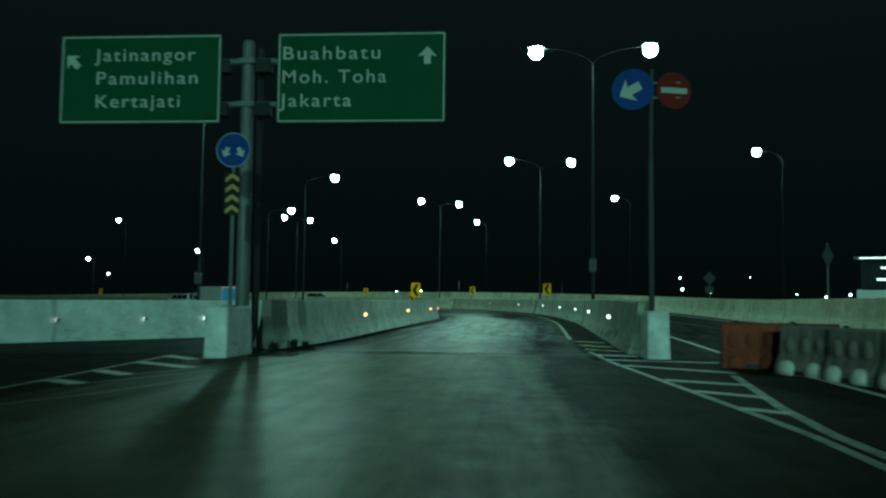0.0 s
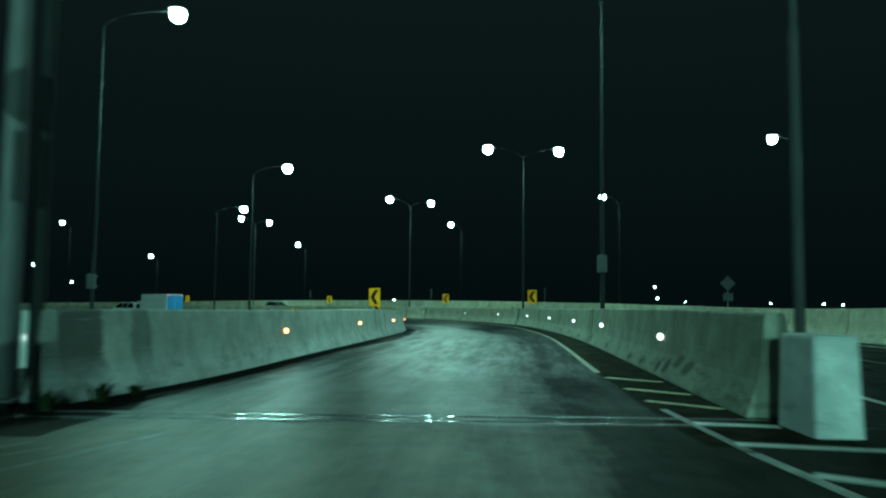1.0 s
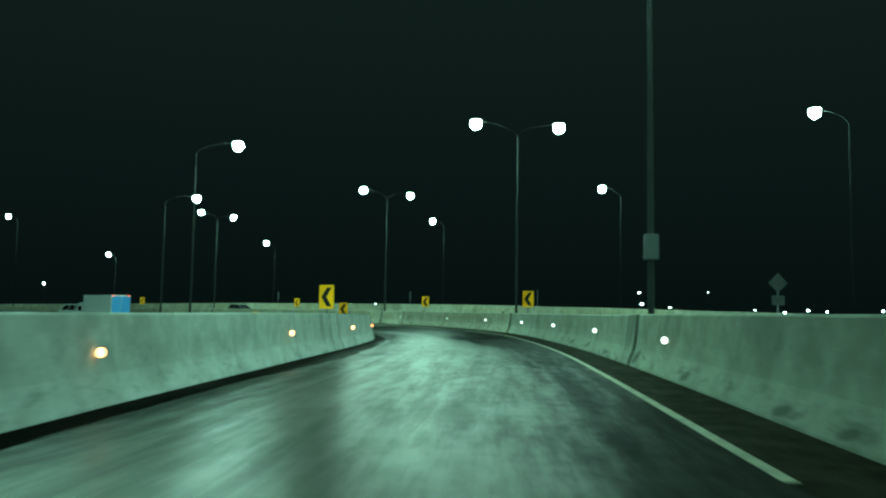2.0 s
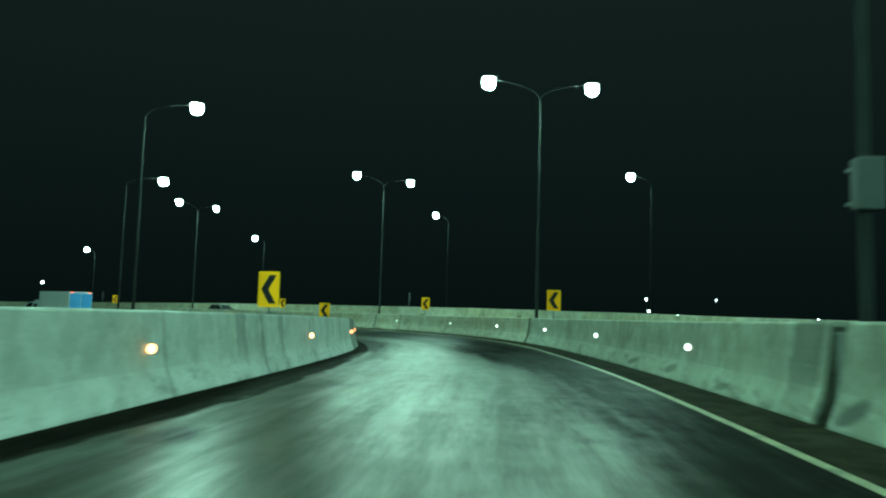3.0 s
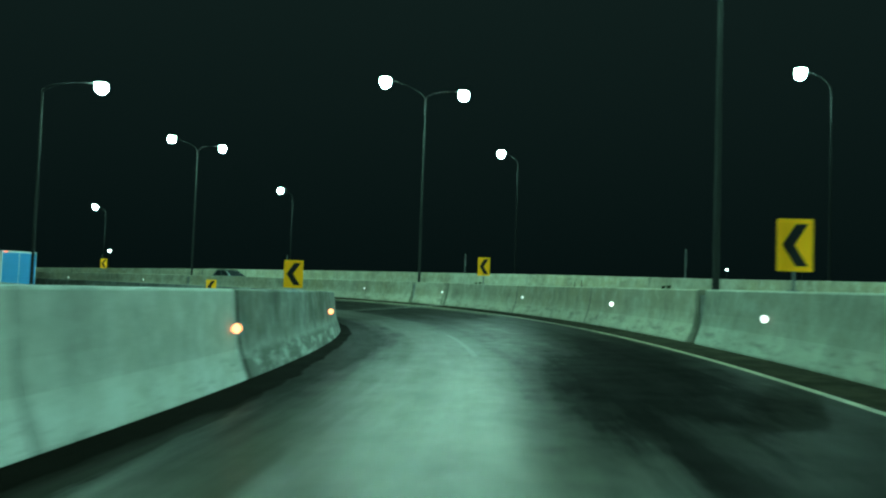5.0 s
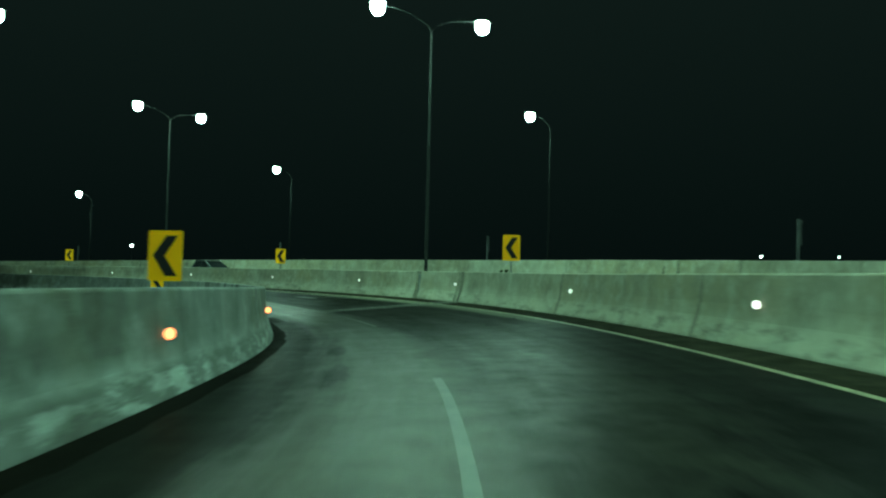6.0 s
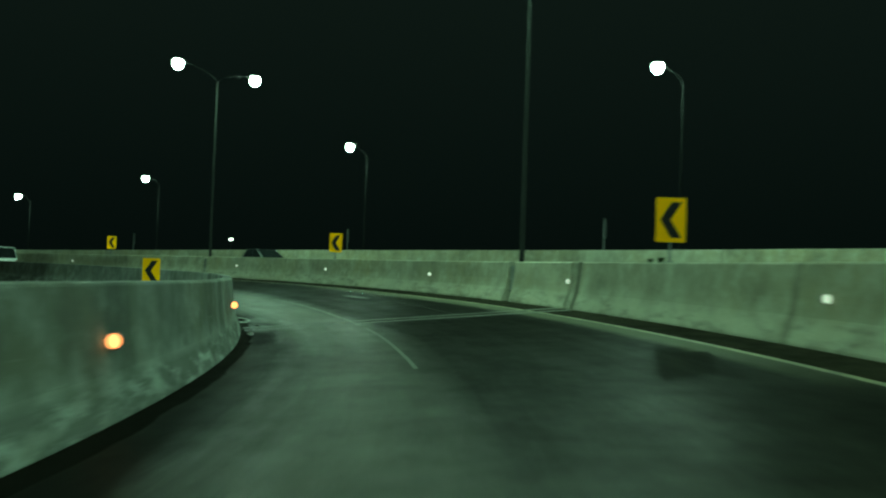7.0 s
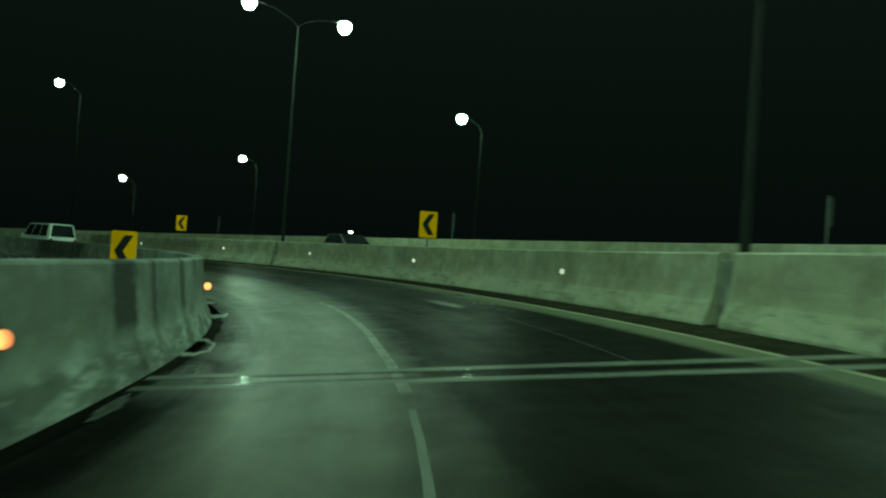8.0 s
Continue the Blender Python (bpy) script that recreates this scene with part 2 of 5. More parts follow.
        streaky = ramp_node(n, l, math_node(n, l, "MULTIPLY_ADD", sep.outputs["X"], 0.02, -1.5), [(0.40, 0.35), (0.46, 1.0), (0.70, 1.0), (0.90, 0.12)])
        pale = math_node(n, l, "MULTIPLY", pale, ramp_node(n, l, math_node(n, l, "MULTIPLY_ADD", sep.outputs["X"], 0.02, -1.7), [(0.14, 1.0), (0.15, 0.78), (0.26, 0.9), (0.40, 1.0)]))
        sheen = math_node(n, l, "MULTIPLY_ADD", pale, 0.26, 0.013)
        coarse = math_node(n, l, "MULTIPLY_ADD", pale, -0.12, 0.12)
        # the older deck before the first joint is duller and more open
        old = math_node(n, l, "LESS_THAN", sep.outputs["X"], 90.6)
        col = mix_node(n, l, math_node(n, l, "MULTIPLY", old, 0.75), col, mix_node(n, l, 1.0, col, (3.2, 3.1, 2.5), "MULTIPLY"))
        sheen = math_node(n, l, "MULTIPLY", sheen, math_node(n, l, "MULTIPLY_ADD", old, -0.25, 1.0))
        coarse = math_node(n, l, "MULTIPLY_ADD", old, 0.10, coarse)
    dry = ramp_node(n, l, rain, [(0.40, 0.0), (0.60, 1.0)])
    wet = math_node(n, l, "MULTIPLY", dry, streaky)
    rough = math_node(n, l, "ADD", math_node(n, l, "MULTIPLY_ADD", swirl, 0.14, 0.22), coarse)
    rough = math_node(n, l, "ADD", rough, ramp_node(n, l, math_node(n, l, "MULTIPLY_ADD", drag, 0.6, math_node(n, l, "MULTIPLY", broad, 0.4)), [(0.28, 0.0), (0.74, 0.18)]))
    rough = math_node(n, l, "MULTIPLY_ADD", wet, 0.12, rough)
    rough = math_node(n, l, "SUBTRACT", rough, math_node(n, l, "MULTIPLY", streaky, 0.08))
    rough = math_node(n, l, "MAXIMUM", rough, 0.29)
    sheen = math_node(n, l, "MULTIPLY", sheen, math_node(n, l, "MULTIPLY_ADD", wet, -0.48, 1.15))
    col = mix_node(n, l, math_node(n, l, "MULTIPLY", wet, 0.35), col, (base * 0.6,) * 3)
    if gutter:
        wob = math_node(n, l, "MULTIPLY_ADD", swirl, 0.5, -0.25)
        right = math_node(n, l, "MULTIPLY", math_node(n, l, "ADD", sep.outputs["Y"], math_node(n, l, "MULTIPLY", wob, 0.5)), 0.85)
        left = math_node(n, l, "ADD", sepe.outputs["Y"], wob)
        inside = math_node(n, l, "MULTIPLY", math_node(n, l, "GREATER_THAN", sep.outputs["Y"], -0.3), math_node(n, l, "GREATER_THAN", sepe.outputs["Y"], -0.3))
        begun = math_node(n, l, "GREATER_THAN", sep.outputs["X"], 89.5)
        # e1: silt along the right barrier; e2: the left barrier's cast shadow, painted dark
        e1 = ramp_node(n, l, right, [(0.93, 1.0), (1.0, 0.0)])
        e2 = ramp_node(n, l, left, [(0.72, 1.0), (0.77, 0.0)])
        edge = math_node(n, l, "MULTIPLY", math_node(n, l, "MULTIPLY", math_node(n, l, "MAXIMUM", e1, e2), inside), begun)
        silt_or_shadow = mix_node(n, l, math_node(n, l, "MULTIPLY", e1, ramp_node(n, l, mottle, [(0.40, 0.25), (0.62, 1.0)])), (base * 0.55, base * 0.50, base * 0.38), (base * 2.6, base * 2.3, base * 1.5))
        col = mix_node(n, l, math_node(n, l, "MULTIPLY", edge, 0.85), col, silt_or_shadow)
        rough = math_node(n, l, "ADD", rough, math_node(n, l, "MULTIPLY", edge, 0.3))
        sheen = math_node(n, l, "MULTIPLY", sheen, math_node(n, l, "MULTIPLY_ADD", edge, -0.45, 1.0))
        col = mix_node(n, l, stain_or_shadow, col, (base * 0.35,) * 3)
        sheen = math_node(n, l, "MULTIPLY", sheen, math_node(n, l, "MULTIPLY_ADD", stain_or_shadow, -0.9, 1.0))
        # a smoother, shinier strip beside the dark left band, before the bend
        strip = math_node(n, l, "MULTIPLY", ramp_node(n, l, math_node(n, l, "MULTIPLY", left, 0.5), [(0.385, 0.0), (0.40, 0.9), (0.50, 0.45), (0.72, 0.0)]),
                          ramp_node(n, l, math_node(n, l, "MULTIPLY_ADD", sep.outputs["X"], 0.02, -1.9), [(0.10, 0.0), (0.22, 1.0), (0.62, 1.0), (0.74, 0.0)]))
        film = math_node(n, l, "MAXIMUM", film, math_node(n, l, "MULTIPLY", strip, ramp_node(n, l, broad, [(0.38, 0.25), (0.58, 1.0)])))
        # worn and clogged spots break the sheen up
        patchy = ramp_node(n, l, noise_node(n, l, 1.3, 9, 0.72, tc), [(0.36, 0.55), (0.62, 1.3)])
        sheen = math_node(n, l, "MULTIPLY", sheen, patchy)
        sheen = math_node(n, l, "MULTIPLY_ADD", film, 0.22, sheen)
        rough = math_node(n, l, "SUBTRACT", rough, math_node(n, l, "MULTIPLY", film, 0.08))
    l.new(col, b.inputs["Base Color"])
    l.new(rough, b.inputs["Roughness"])
    l.new(sheen, b.inputs["Specular IOR Level"])
    # warm tint put into the reflections to imitate warmer light on the road
    b.inputs["Specular Tint"].default_value = (1.0, 0.91, 0.54, 1)
    bump_node(n, l, b, math_node(n, l, "ADD", agg, math_node(n, l, "MULTIPLY", swirl, 0.5)), 0.22, 0.005)
    return m


def mat_paint(name, colour, wear_or_light=0.5):
    """Road paint that is worn through to asphalt in patches."""
    m, n, l, b = mat_new(name)
    tc = n.new("ShaderNodeTexCoord").outputs["Object"]
    a, c = noise_node(n, l, 3.0, 8, 0.7, tc), noise_node(n, l, 45.0, 4, 0.6, tc)
    worn = ramp_node(n, l, math_node(n, l, "MULTIPLY_ADD", c, 0.45, math_node(n, l, "MULTIPLY", a, 0.8)), [(wear_or_light, 0.0), (wear_or_light + 0.2, 1.0)])
    l.new(mix_node(n, l, worn, colour, (0.06, 0.062, 0.058)), b.inputs["Base Color"])
    b.inputs["Roughness"].default_value = 0.55
    bump_node(n, l, b, c, 0.2, 0.003)
    return m


def mat_glow(name, colour, strength):
    m, n, l, b = mat_new(name)
    b.inputs["Base Color"].default_value = (*colour, 1)
    b.inputs["Emission Color"].default_value = (*colour, 1)
    b.inputs["Emission Strength"].default_value = strength
    return m


def mat_grass(name):
    m, n, l, b = mat_new(name)
    tc = n.new("ShaderNodeTexCoord").outputs["Object"]
    a, c = noise_node(n, l, 0.05, 8, 0.7, tc), noise_node(n, l, 3.0, 6, 0.7, tc)
    col = mix_node(n, l, ramp_node(n, l, a, [(0.35, 0.0), (0.65, 1.0)]), (0.025, 0.040, 0.018), (0.055, 0.060, 0.032))
    l.new(mix_node(n, l, ramp_node(n, l, c, [(0.4, 0.0), (0.7, 0.6)]), col, (0.02, 0.025, 0.012)), b.inputs["Base Color"])
    b.inputs["Roughness"].default_value = 0.95
    bump_node(n, l, b, c, 0.6, 0.1)
    return m


CONCRETE = mat_concrete("barrier_concrete", (0.56, 0.58, 0.55), (0.52, 0.53, 0.46), 0.0, ((0.35, 0.7, 0.9), (1.9, 0.30, 0.6), (23.6, 0.32, 0.5), (26.6, 0.24, 0.45)), (0.30, 0.66, 0.75, 1.45))
# real stains over a base colour darkened for the weaker light in the bend
SHADED_STAINED_CONCRETE = mat_concrete("shaded_stained_concrete", (0.29, 0.31, 0.29), (0.16, 0.155, 0.115), 0.045, ((69.9, 0.42, 1.0), (71.1, 0.14, 0.8), (72.9, 0.22, 0.8), (64.6, 0.30, 0.55), (58.8, 0.35, 0.5), (76.5, 0.35, 0.6)), (0.34, 0.66, 0.95, 1.75),
                                ((60.0, 0.18, 0.25, 0.14, 0.7), (66.0, 0.18, 0.2, 0.14, 0.7), (67.0, 0.16, 0.16, 0.13, 0.7), (63.5, 0.16, 0.5, 0.12, 0.6)))
# yellowish stain, with some warm headlight tone put into the base colour
WARM_CONCRETE = mat_concrete("warm_toned_concrete", (0.42, 0.405, 0.32), (0.36, 0.31, 0.19), 0.012, (), (0.15, 0.60, 0.55, 1.5))
DULL_CONCRETE = mat_concrete("dull_concrete", (0.35, 0.36, 0.30), (0.31, 0.30, 0.22), 0.01, ((111.3, 0.5, 0.6),), (0.15, 0.62, 0.45, 1.5),
                             ((96.9, 0.17, 0.24, 0.14, 0.85), (96.2, 0.22, 0.26, 0.16, 0.85), (95.4, 0.34, 0.30, 0.14, 0.75), (94.7, 0.30, 0.32, 0.15, 0.8), (98.7, 0.13, 0.25, 0.09, 0.7), (100.4, 0.13, 0.28, 0.10, 0.7),
                              (105.0, 0.15, 0.30, 0.12, 0.7), (109.7, 0.22, 0.35, 0.18, 0.85), (114.4, 0.13, 0.40, 0.09, 0.6), (118.0, 0.20, 0.45, 0.12, 0.6), (121.6, 0.17, 0.45, 0.11, 0.7)))
PLAIN_CONCRETE = mat_concrete("clean_concrete", (0.60, 0.63, 0.61), (0.56, 0.59, 0.55))
BLOCK = mat_concrete("block_concrete", (0.80, 0.84, 0.83), (0.70, 0.76, 0.74))
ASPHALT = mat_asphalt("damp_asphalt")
WHITE_LINE = mat_paint("worn_white_paint", (0.80, 0.80, 0.72), 0.66)
EDGE_LINE = mat_paint("worn_edge_paint", (0.32, 0.275, 0.165), 0.59)
GORE_LINE = mat_paint("scuffed_gore_paint", (0.70, 0.71, 0.66), 0.66)
GORE_EDGE = mat_paint("worn_gore_edge_paint", (0.40, 0.41, 0.37), 0.58)
FADED_LINE = mat_paint("faded_white_paint", (0.185, 0.185, 0.15), 0.55)
PALE_LINE = mat_paint("thin_white_paint", (0.11, 0.11, 0.092), 0.56)
FAINT_LINE = mat_paint("almost_gone_white_paint", (0.07, 0.07, 0.06), 0.52)
YELLOW_LINE = mat_paint("worn_yellow_paint", (0.66, 0.56, 0.26), 0.62)
GALVANISED = mat_plain("galvanised_steel", (0.12, 0.125, 0.125), 0.65, 0.25, 14, 0.25)
# lamp posts and arms: galvanised, but their lack of light is put into the colour
POLE_STEEL = mat_plain("dimmed_pole_steel", (0.024, 0.026, 0.025), 0.85, 0.0, 14, 0.35, gloss=0.15)
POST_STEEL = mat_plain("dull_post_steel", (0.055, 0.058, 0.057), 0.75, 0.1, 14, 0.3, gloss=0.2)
FAR_STEEL = mat_plain("dimmed_far_steel", (0.010, 0.011, 0.011), 0.9, 0.0, 14, 0.35, gloss=0.08)
ARM_STEEL = mat_plain("dimmed_arm_steel", (0.014, 0.015, 0.015), 0.85, 0.0, 14, 0.35, gloss=0.1)
BOX_GREY = mat_plain("weathered_grey_box", (0.072, 0.077, 0.075), 0.7, 0.1, 8, 0.35)
STEEL_GREY = mat_plain("grey_painted_steel", (0.11, 0.117, 0.114), 0.6, 0.1, 18, 0.25)
SIGN_GREEN = mat_plain("green_sheeting", (0.002, 0.050, 0.022), 0.7, 0, 8, 0.2, 0.03, gloss=0.12)
SIGN_WHITE = mat_plain("white_sheeting", (0.32, 0.34, 0.32), 0.7, 0, 12, 0.12, 0.03, gloss=0.12)
SIGN_BLUE = mat_plain("blue_sheeting", (0.006, 0.034, 0.17), 0.7, 0, 8, 0.2, 0.03, gloss=0.12)
SIGN_RED = mat_plain("red_sheeting", (0.135, 0.012, 0.010), 0.7, 0, 8, 0.25, 0.03, gloss=0.12)
SIGN_YELLOW = mat_plain("yellow_sheeting", (1.0, 0.385, 0.005), 0.7, 0, 8, 0.10, 0.03, gloss=0.12)
SIGN_TAN = mat_plain("sun_faded_yellow_film", (0.42, 0.26, 0.08), 0.7, 0, 8, 0.3, 0.03, gloss=0.12)
SIGN_BLACK = mat_plain("black_film", (0.012, 0.012, 0.013), 0.7, 0, 10, 0.2, 0.03, gloss=0.12)
SIGN_BACK = mat_plain("bare_aluminium", (0.035, 0.037, 0.037), 0.7, 0.3, 9, 0.2, 0.03)
# reflectors, not lamps: emission imitates headlight that they throw back
WHITE_GLASS = mat_glow("glowing_white_reflector", (0.85, 1.0, 0.93), 1.6)
DIM_GLASS = mat_glow("faint_glow_white_reflector", (0.85, 1.0, 0.93), 0.38)
PALE_AMBER_GLASS = mat_glow("strong_glow_amber_reflector", (1.0, 0.5, 0.2), 2.8)
AMBER_GLASS = mat_glow("glowing_amber_reflector", (1.0, 0.34, 0.13), 2.0)
RUBBER = mat_plain("black_rubber", (0.018, 0.018, 0.018), 0.7, 0, 40, 0.3)
RED_PLASTIC = mat_plain("faded_red_plastic", (0.30, 0.065, 0.04), 0.7, 0, 5, 0.5, gloss=0.15)
WHITE_PLASTIC = mat_plain("dirty_white_plastic", (0.30, 0.25, 0.23), 0.7, 0, 4, 0.75, gloss=0.15)
PALE_PLASTIC = mat_plain("scuffed_white_plastic", (0.72, 0.66, 0.62), 0.7, 0, 6, 0.4, gloss=0.15)
WEED = mat_plain("dark_weed_blades", (0.020, 0.034, 0.012), 0.8, 0, 30, 0.4, 0.0, gloss=0.1)
CAR_WHITE = mat_plain("white_car_paint", (0.72, 0.74, 0.73), 0.35, 0, 6, 0.08, 0, 0.6)
CAR_BLACK = mat_plain("black_car_paint", (0.014, 0.015, 0.017), 0.3, 0, 6, 0.1, 0, 0.8)
CAR_GLASS = mat_plain("dark_car_glass", (0.012, 0.015, 0.016), 0.12, 0, 20, 0.1, 0, 0.3)
CHROME = mat_plain("wheel_alloy", (0.55, 0.56, 0.56), 0.35, 0.9, 30, 0.15)
TAIL_RED = mat_glow("lit_tail_lamp", (1.0, 0.12, 0.04), 3.0)
LAMP_LENS = mat_glow("lit_lamp_lens", (0.45, 1.0, 0.79), 240.0)
FAR_LENS = mat_glow("distant_lit_lens", (0.66, 1.0, 0.92), 14.0)
TRUCK_BLUE = mat_plain("bluish_light_truck_panel", (0.05, 0.28, 0.62), 0.4, 0, 6, 0.15)
WALL_PLASTER = mat_plain("pale_plaster", (0.45, 0.47, 0.45), 0.8, 0, 4, 0.2)
WINDOW_LIT = mat_glow("lit_window", (0.85, 1.0, 0.95), 1.3)
WINDOW_DARK = mat_plain("dark_window", (0.02, 0.024, 0.026), 0.15, 0, 10, 0.2)
GRASS = mat_grass("night_grass")
RUBBER_SEAL = mat_plain("wet_joint_rubber", (0.008, 0.008, 0.008), 0.15, 0, 5, 0.3, 0.0, gloss=0.7)
DULL_STEEL = mat_plain("dull_joint_steel", (0.07, 0.072, 0.065), 0.45, 0.3, 6, 0.6)
STEEL_EDGE = mat_paint("dusty_joint_steel", (0.13, 0.13, 0.105), 0.55)


# ---- small mesh helpers ----
def part(name, bm, material, parent=None, label="", m=None, smooth=False):
    me = bpy.data.meshes.new(name)
    if smooth:
        for f in bm.faces:
            f.smooth = True
    bm.to_mesh(me)
    bm.free()
    me.materials.append(material)
    ob = new(name, me)
    if parent is not None:
        ob.parent = parent
    if m is not None:
        ob.matrix_basis = m
    return tagged(ob, label)


def thing(name, m, label, category, group="", kind=""):
    ob = new(name)
    ob.empty_display_size = 0.3
    ob.matrix_basis = m
    return tagged(ob, label, category, group, kind)


def box(bm, size, at=(0, 0, 0), bevel=0.0, turn=None):
    r = bmesh.ops.create_cube(bm, size=1.0)
    vs = r["verts"]
    m = Matrix.Translation(at) @ (turn if turn is not None else Matrix()) @ Matrix.Diagonal((*size, 1))
    bmesh.ops.transform(bm, matrix=m, verts=vs)
    if bevel:
        es = list({e for v in vs for e in v.link_edges})
        bmesh.ops.bevel(bm, geom=es, offset=bevel, segments=2, affect="EDGES", profile=0.5)
    return bm


def boxed(size, at=(0, 0, 0), bevel=0.0, turn=None):
    return box(bmesh.new(), size, at, bevel, turn)


def tube(bm, a, b, r1, r2, seg=12, caps=True):
    a, b = Vector(a), Vector(b)
    d = b - a
    m = Matrix.Translation((a + b) / 2) @ d.to_track_quat("Z", "Y").to_matrix().to_4x4()
    bmesh.ops.create_cone(bm, cap_ends=caps, segments=seg, radius1=r1, radius2=r2, depth=d.length, matrix=m)
    return bm


def bent_tube(points, radii, seg=10):
    """A tube swept along a bent line."""
    bm = bmesh.new()
    pts = [Vector(p) for p in points]
    rings = []
    for k, p in enumerate(pts):
        t = (pts[min(k + 1, len(pts) - 1)] - pts[max(k - 1, 0)]).normalized()
        q = t.to_track_quat("Z", "Y").to_matrix()
        rings.append([bm.verts.new(p + q @ Vector((math.cos(2 * math.pi * j / seg) * radii[k], math.sin(2 * math.pi * j / seg) * radii[k], 0))) for j in range(seg)])
    for ra, rb in zip(rings, rings[1:]):
        for j in range(seg):
            bm.faces.new((ra[j], ra[(j + 1) % seg], rb[(j + 1) % seg], rb[j]))
    bm.faces.new(rings[0][::-1])
    bm.faces.new(rings[-1])
    return bm


def plate(outline, thick):
    """A flat plate in the xz plane from an outline, thick along y, its face at y = 0 towards -y."""
    bm = bmesh.new()
    f = [bm.verts.new((x, 0, z)) for x, z in outline]
    g = [bm.verts.new((x, thick, z)) for x, z in outline]
    bm.faces.new(f)
    bm.faces.new(g[::-1])
    for k in range(len(f)):
        j = (k + 1) % len(f)
        bm.faces.new((f[j], f[k], g[k], g[j]))
    bmesh.ops.recalc_face_normals(bm, faces=bm.faces[:])
    return bm


def rounded(w, h, r, seg=5):
    out = []
    for cx, cz, a0 in ((w / 2 - r, h / 2 - r, 0), (-w / 2 + r, h / 2 - r, 90), (-w / 2 + r, -h / 2 + r, 180), (w / 2 - r, -h / 2 + r, 270)):
        for k in range(seg + 1):
            a = radians(a0 + 90 * k / seg)
            out.append((cx + r * math.cos(a), cz + r * math.sin(a)))
    return out


def disc(r, seg=40):
    return [(r * math.cos(2 * math.pi * k / seg), r * math.sin(2 * math.pi * k / seg)) for k in range(seg)]


# ---- the alignment of the ramp: x, y and the height of the road's edge ----
class Line:
    """A smooth line through control points, measured along its length."""

    def __init__(self, pts):
        p = np.array(pts, float)
        q = np.vstack([2 * p[0] - p[1], p, 2 * p[-1] - p[-2]])
        out = []
        for k in range(1, len(q) - 2):
            p0, p1, p2, p3 = q[k - 1], q[k], q[k + 1], q[k + 2]
            d1 = np.linalg.norm(p2 - p1)
            m1 = (p2 - p0) / (np.linalg.norm(p2 - p1) + np.linalg.norm(p1 - p0)) * d1
            m2 = (p3 - p1) / (np.linalg.norm(p3 - p2) + np.linalg.norm(p2 - p1)) * d1
            for u in np.linspace(0, 1, 24, endpoint=False):
                out.append((2 * u**3 - 3 * u**2 + 1) * p1 + (u**3 - 2 * u**2 + u) * m1 + (-2 * u**3 + 3 * u**2) * p2 + (u**3 - u**2) * m2)
        out.append(q[-2])
        self.p = np.array(out)
        self.s = np.r_[0, np.cumsum(np.linalg.norm(np.diff(self.p[:, :2], axis=0), axis=1))]
        self.length = self.s[-1]

    def at(self, s):
        return np.array([np.interp(s, self.s, self.p[:, k]) for k in range(3)])

    def ahead(self, s):
        d = (self.at(min(s + 0.6, self.length)) - self.at(max(s - 0.6, 0)))[:2]
        return d / np.linalg.norm(d)

    def beside(self, s, d):
        """The point d metres to the left of the line (to the right where d is negative)."""
        a, p = self.ahead(s), self.at(s)
        return np.array([p[0] - a[1] * d, p[1] + a[0] * d, p[2]])

    def near(self, x, y):
        """The distance along the line of the point nearest to x, y."""
        return float(self.s[np.argmin((self.p[:, 0] - x) ** 2 + (self.p[:, 1] - y) ** 2)])


RIGHT = Line([(2.9, -72, 0), (2.95, -35, 0), (3.0, 0, 0), (3.12, 18.6, 0.04), (3.31, 24.95, 0.10), (3.80, 35.2, 0.13), (4.14, 44.8, 0.13), (4.02, 54.5, 0.16),
              (3.38, 64.9, 0.20), (1.63, 74.8, 0.24), (-1.25, 84.5, 0.26), (-5.64, 93.2, 0.31), (-11.3, 100.75, 0.34), (-18.2, 107.5, 0.37),
              (-26.5, 113.6, 0.38), (-35.2, 118.4, 0.36), (-44.5, 121.9, 0.30), (-54.2, 124.4, 0.22), (-64, 126.3, 0.15), (-84, 128.9, 0.0), (-120, 131.5, -0.2)])
LEFT = Line([(-5.40, 20.2, 0.0), (-5.02, 23.2, 0.0), (-4.86, 26.5, 0.0), (-4.80, 30.5, 0.0), (-4.45, 39.6, 0.03), (-4.28, 49.9, 0.01), (-4.63, 59.9, -0.05), (-5.82, 69.5, -0.13),
             (-7.93, 78.2, -0.25), (-11.46, 86.5, -0.34), (-16.4, 94.3, -0.35), (-23.2, 101.0, -0.35), (-30.8, 106.5, -0.34), (-39, 111.0, -0.33),
             (-47.2, 114.2, -0.30), (-56, 116.5, -0.28), (-84, 120.8, -0.25), (-120, 123.4, -0.25)])

_stations = np.linspace(0, RIGHT.length, 260)
_width, _fall = [], []
for _s in _stations:
    _p, _a = RIGHT.at(_s), RIGHT.ahead(_s)
    _k = np.argmin(np.abs((LEFT.p[:, 0] - _p[0]) * _a[0] + (LEFT.p[:, 1] - _p[1]) * _a[1]) + 1e3 * (np.hypot(LEFT.p[:, 0] - _p[0], LEFT.p[:, 1] - _p[1]) > 14))
    _q = LEFT.p[_k]
    _w = float((_q[0] - _p[0]) * -_a[1] + (_q[1] - _p[1]) * _a[0])
    if _p[1] < 20 and _p[0] > 0:
        _w, _q = 8.0, np.array([0, 0, 0.0])
    _width.append(_w)
    _fall.append(float(_q[2]))


def width(s):
    return float(np.interp(s, _stations, _width))


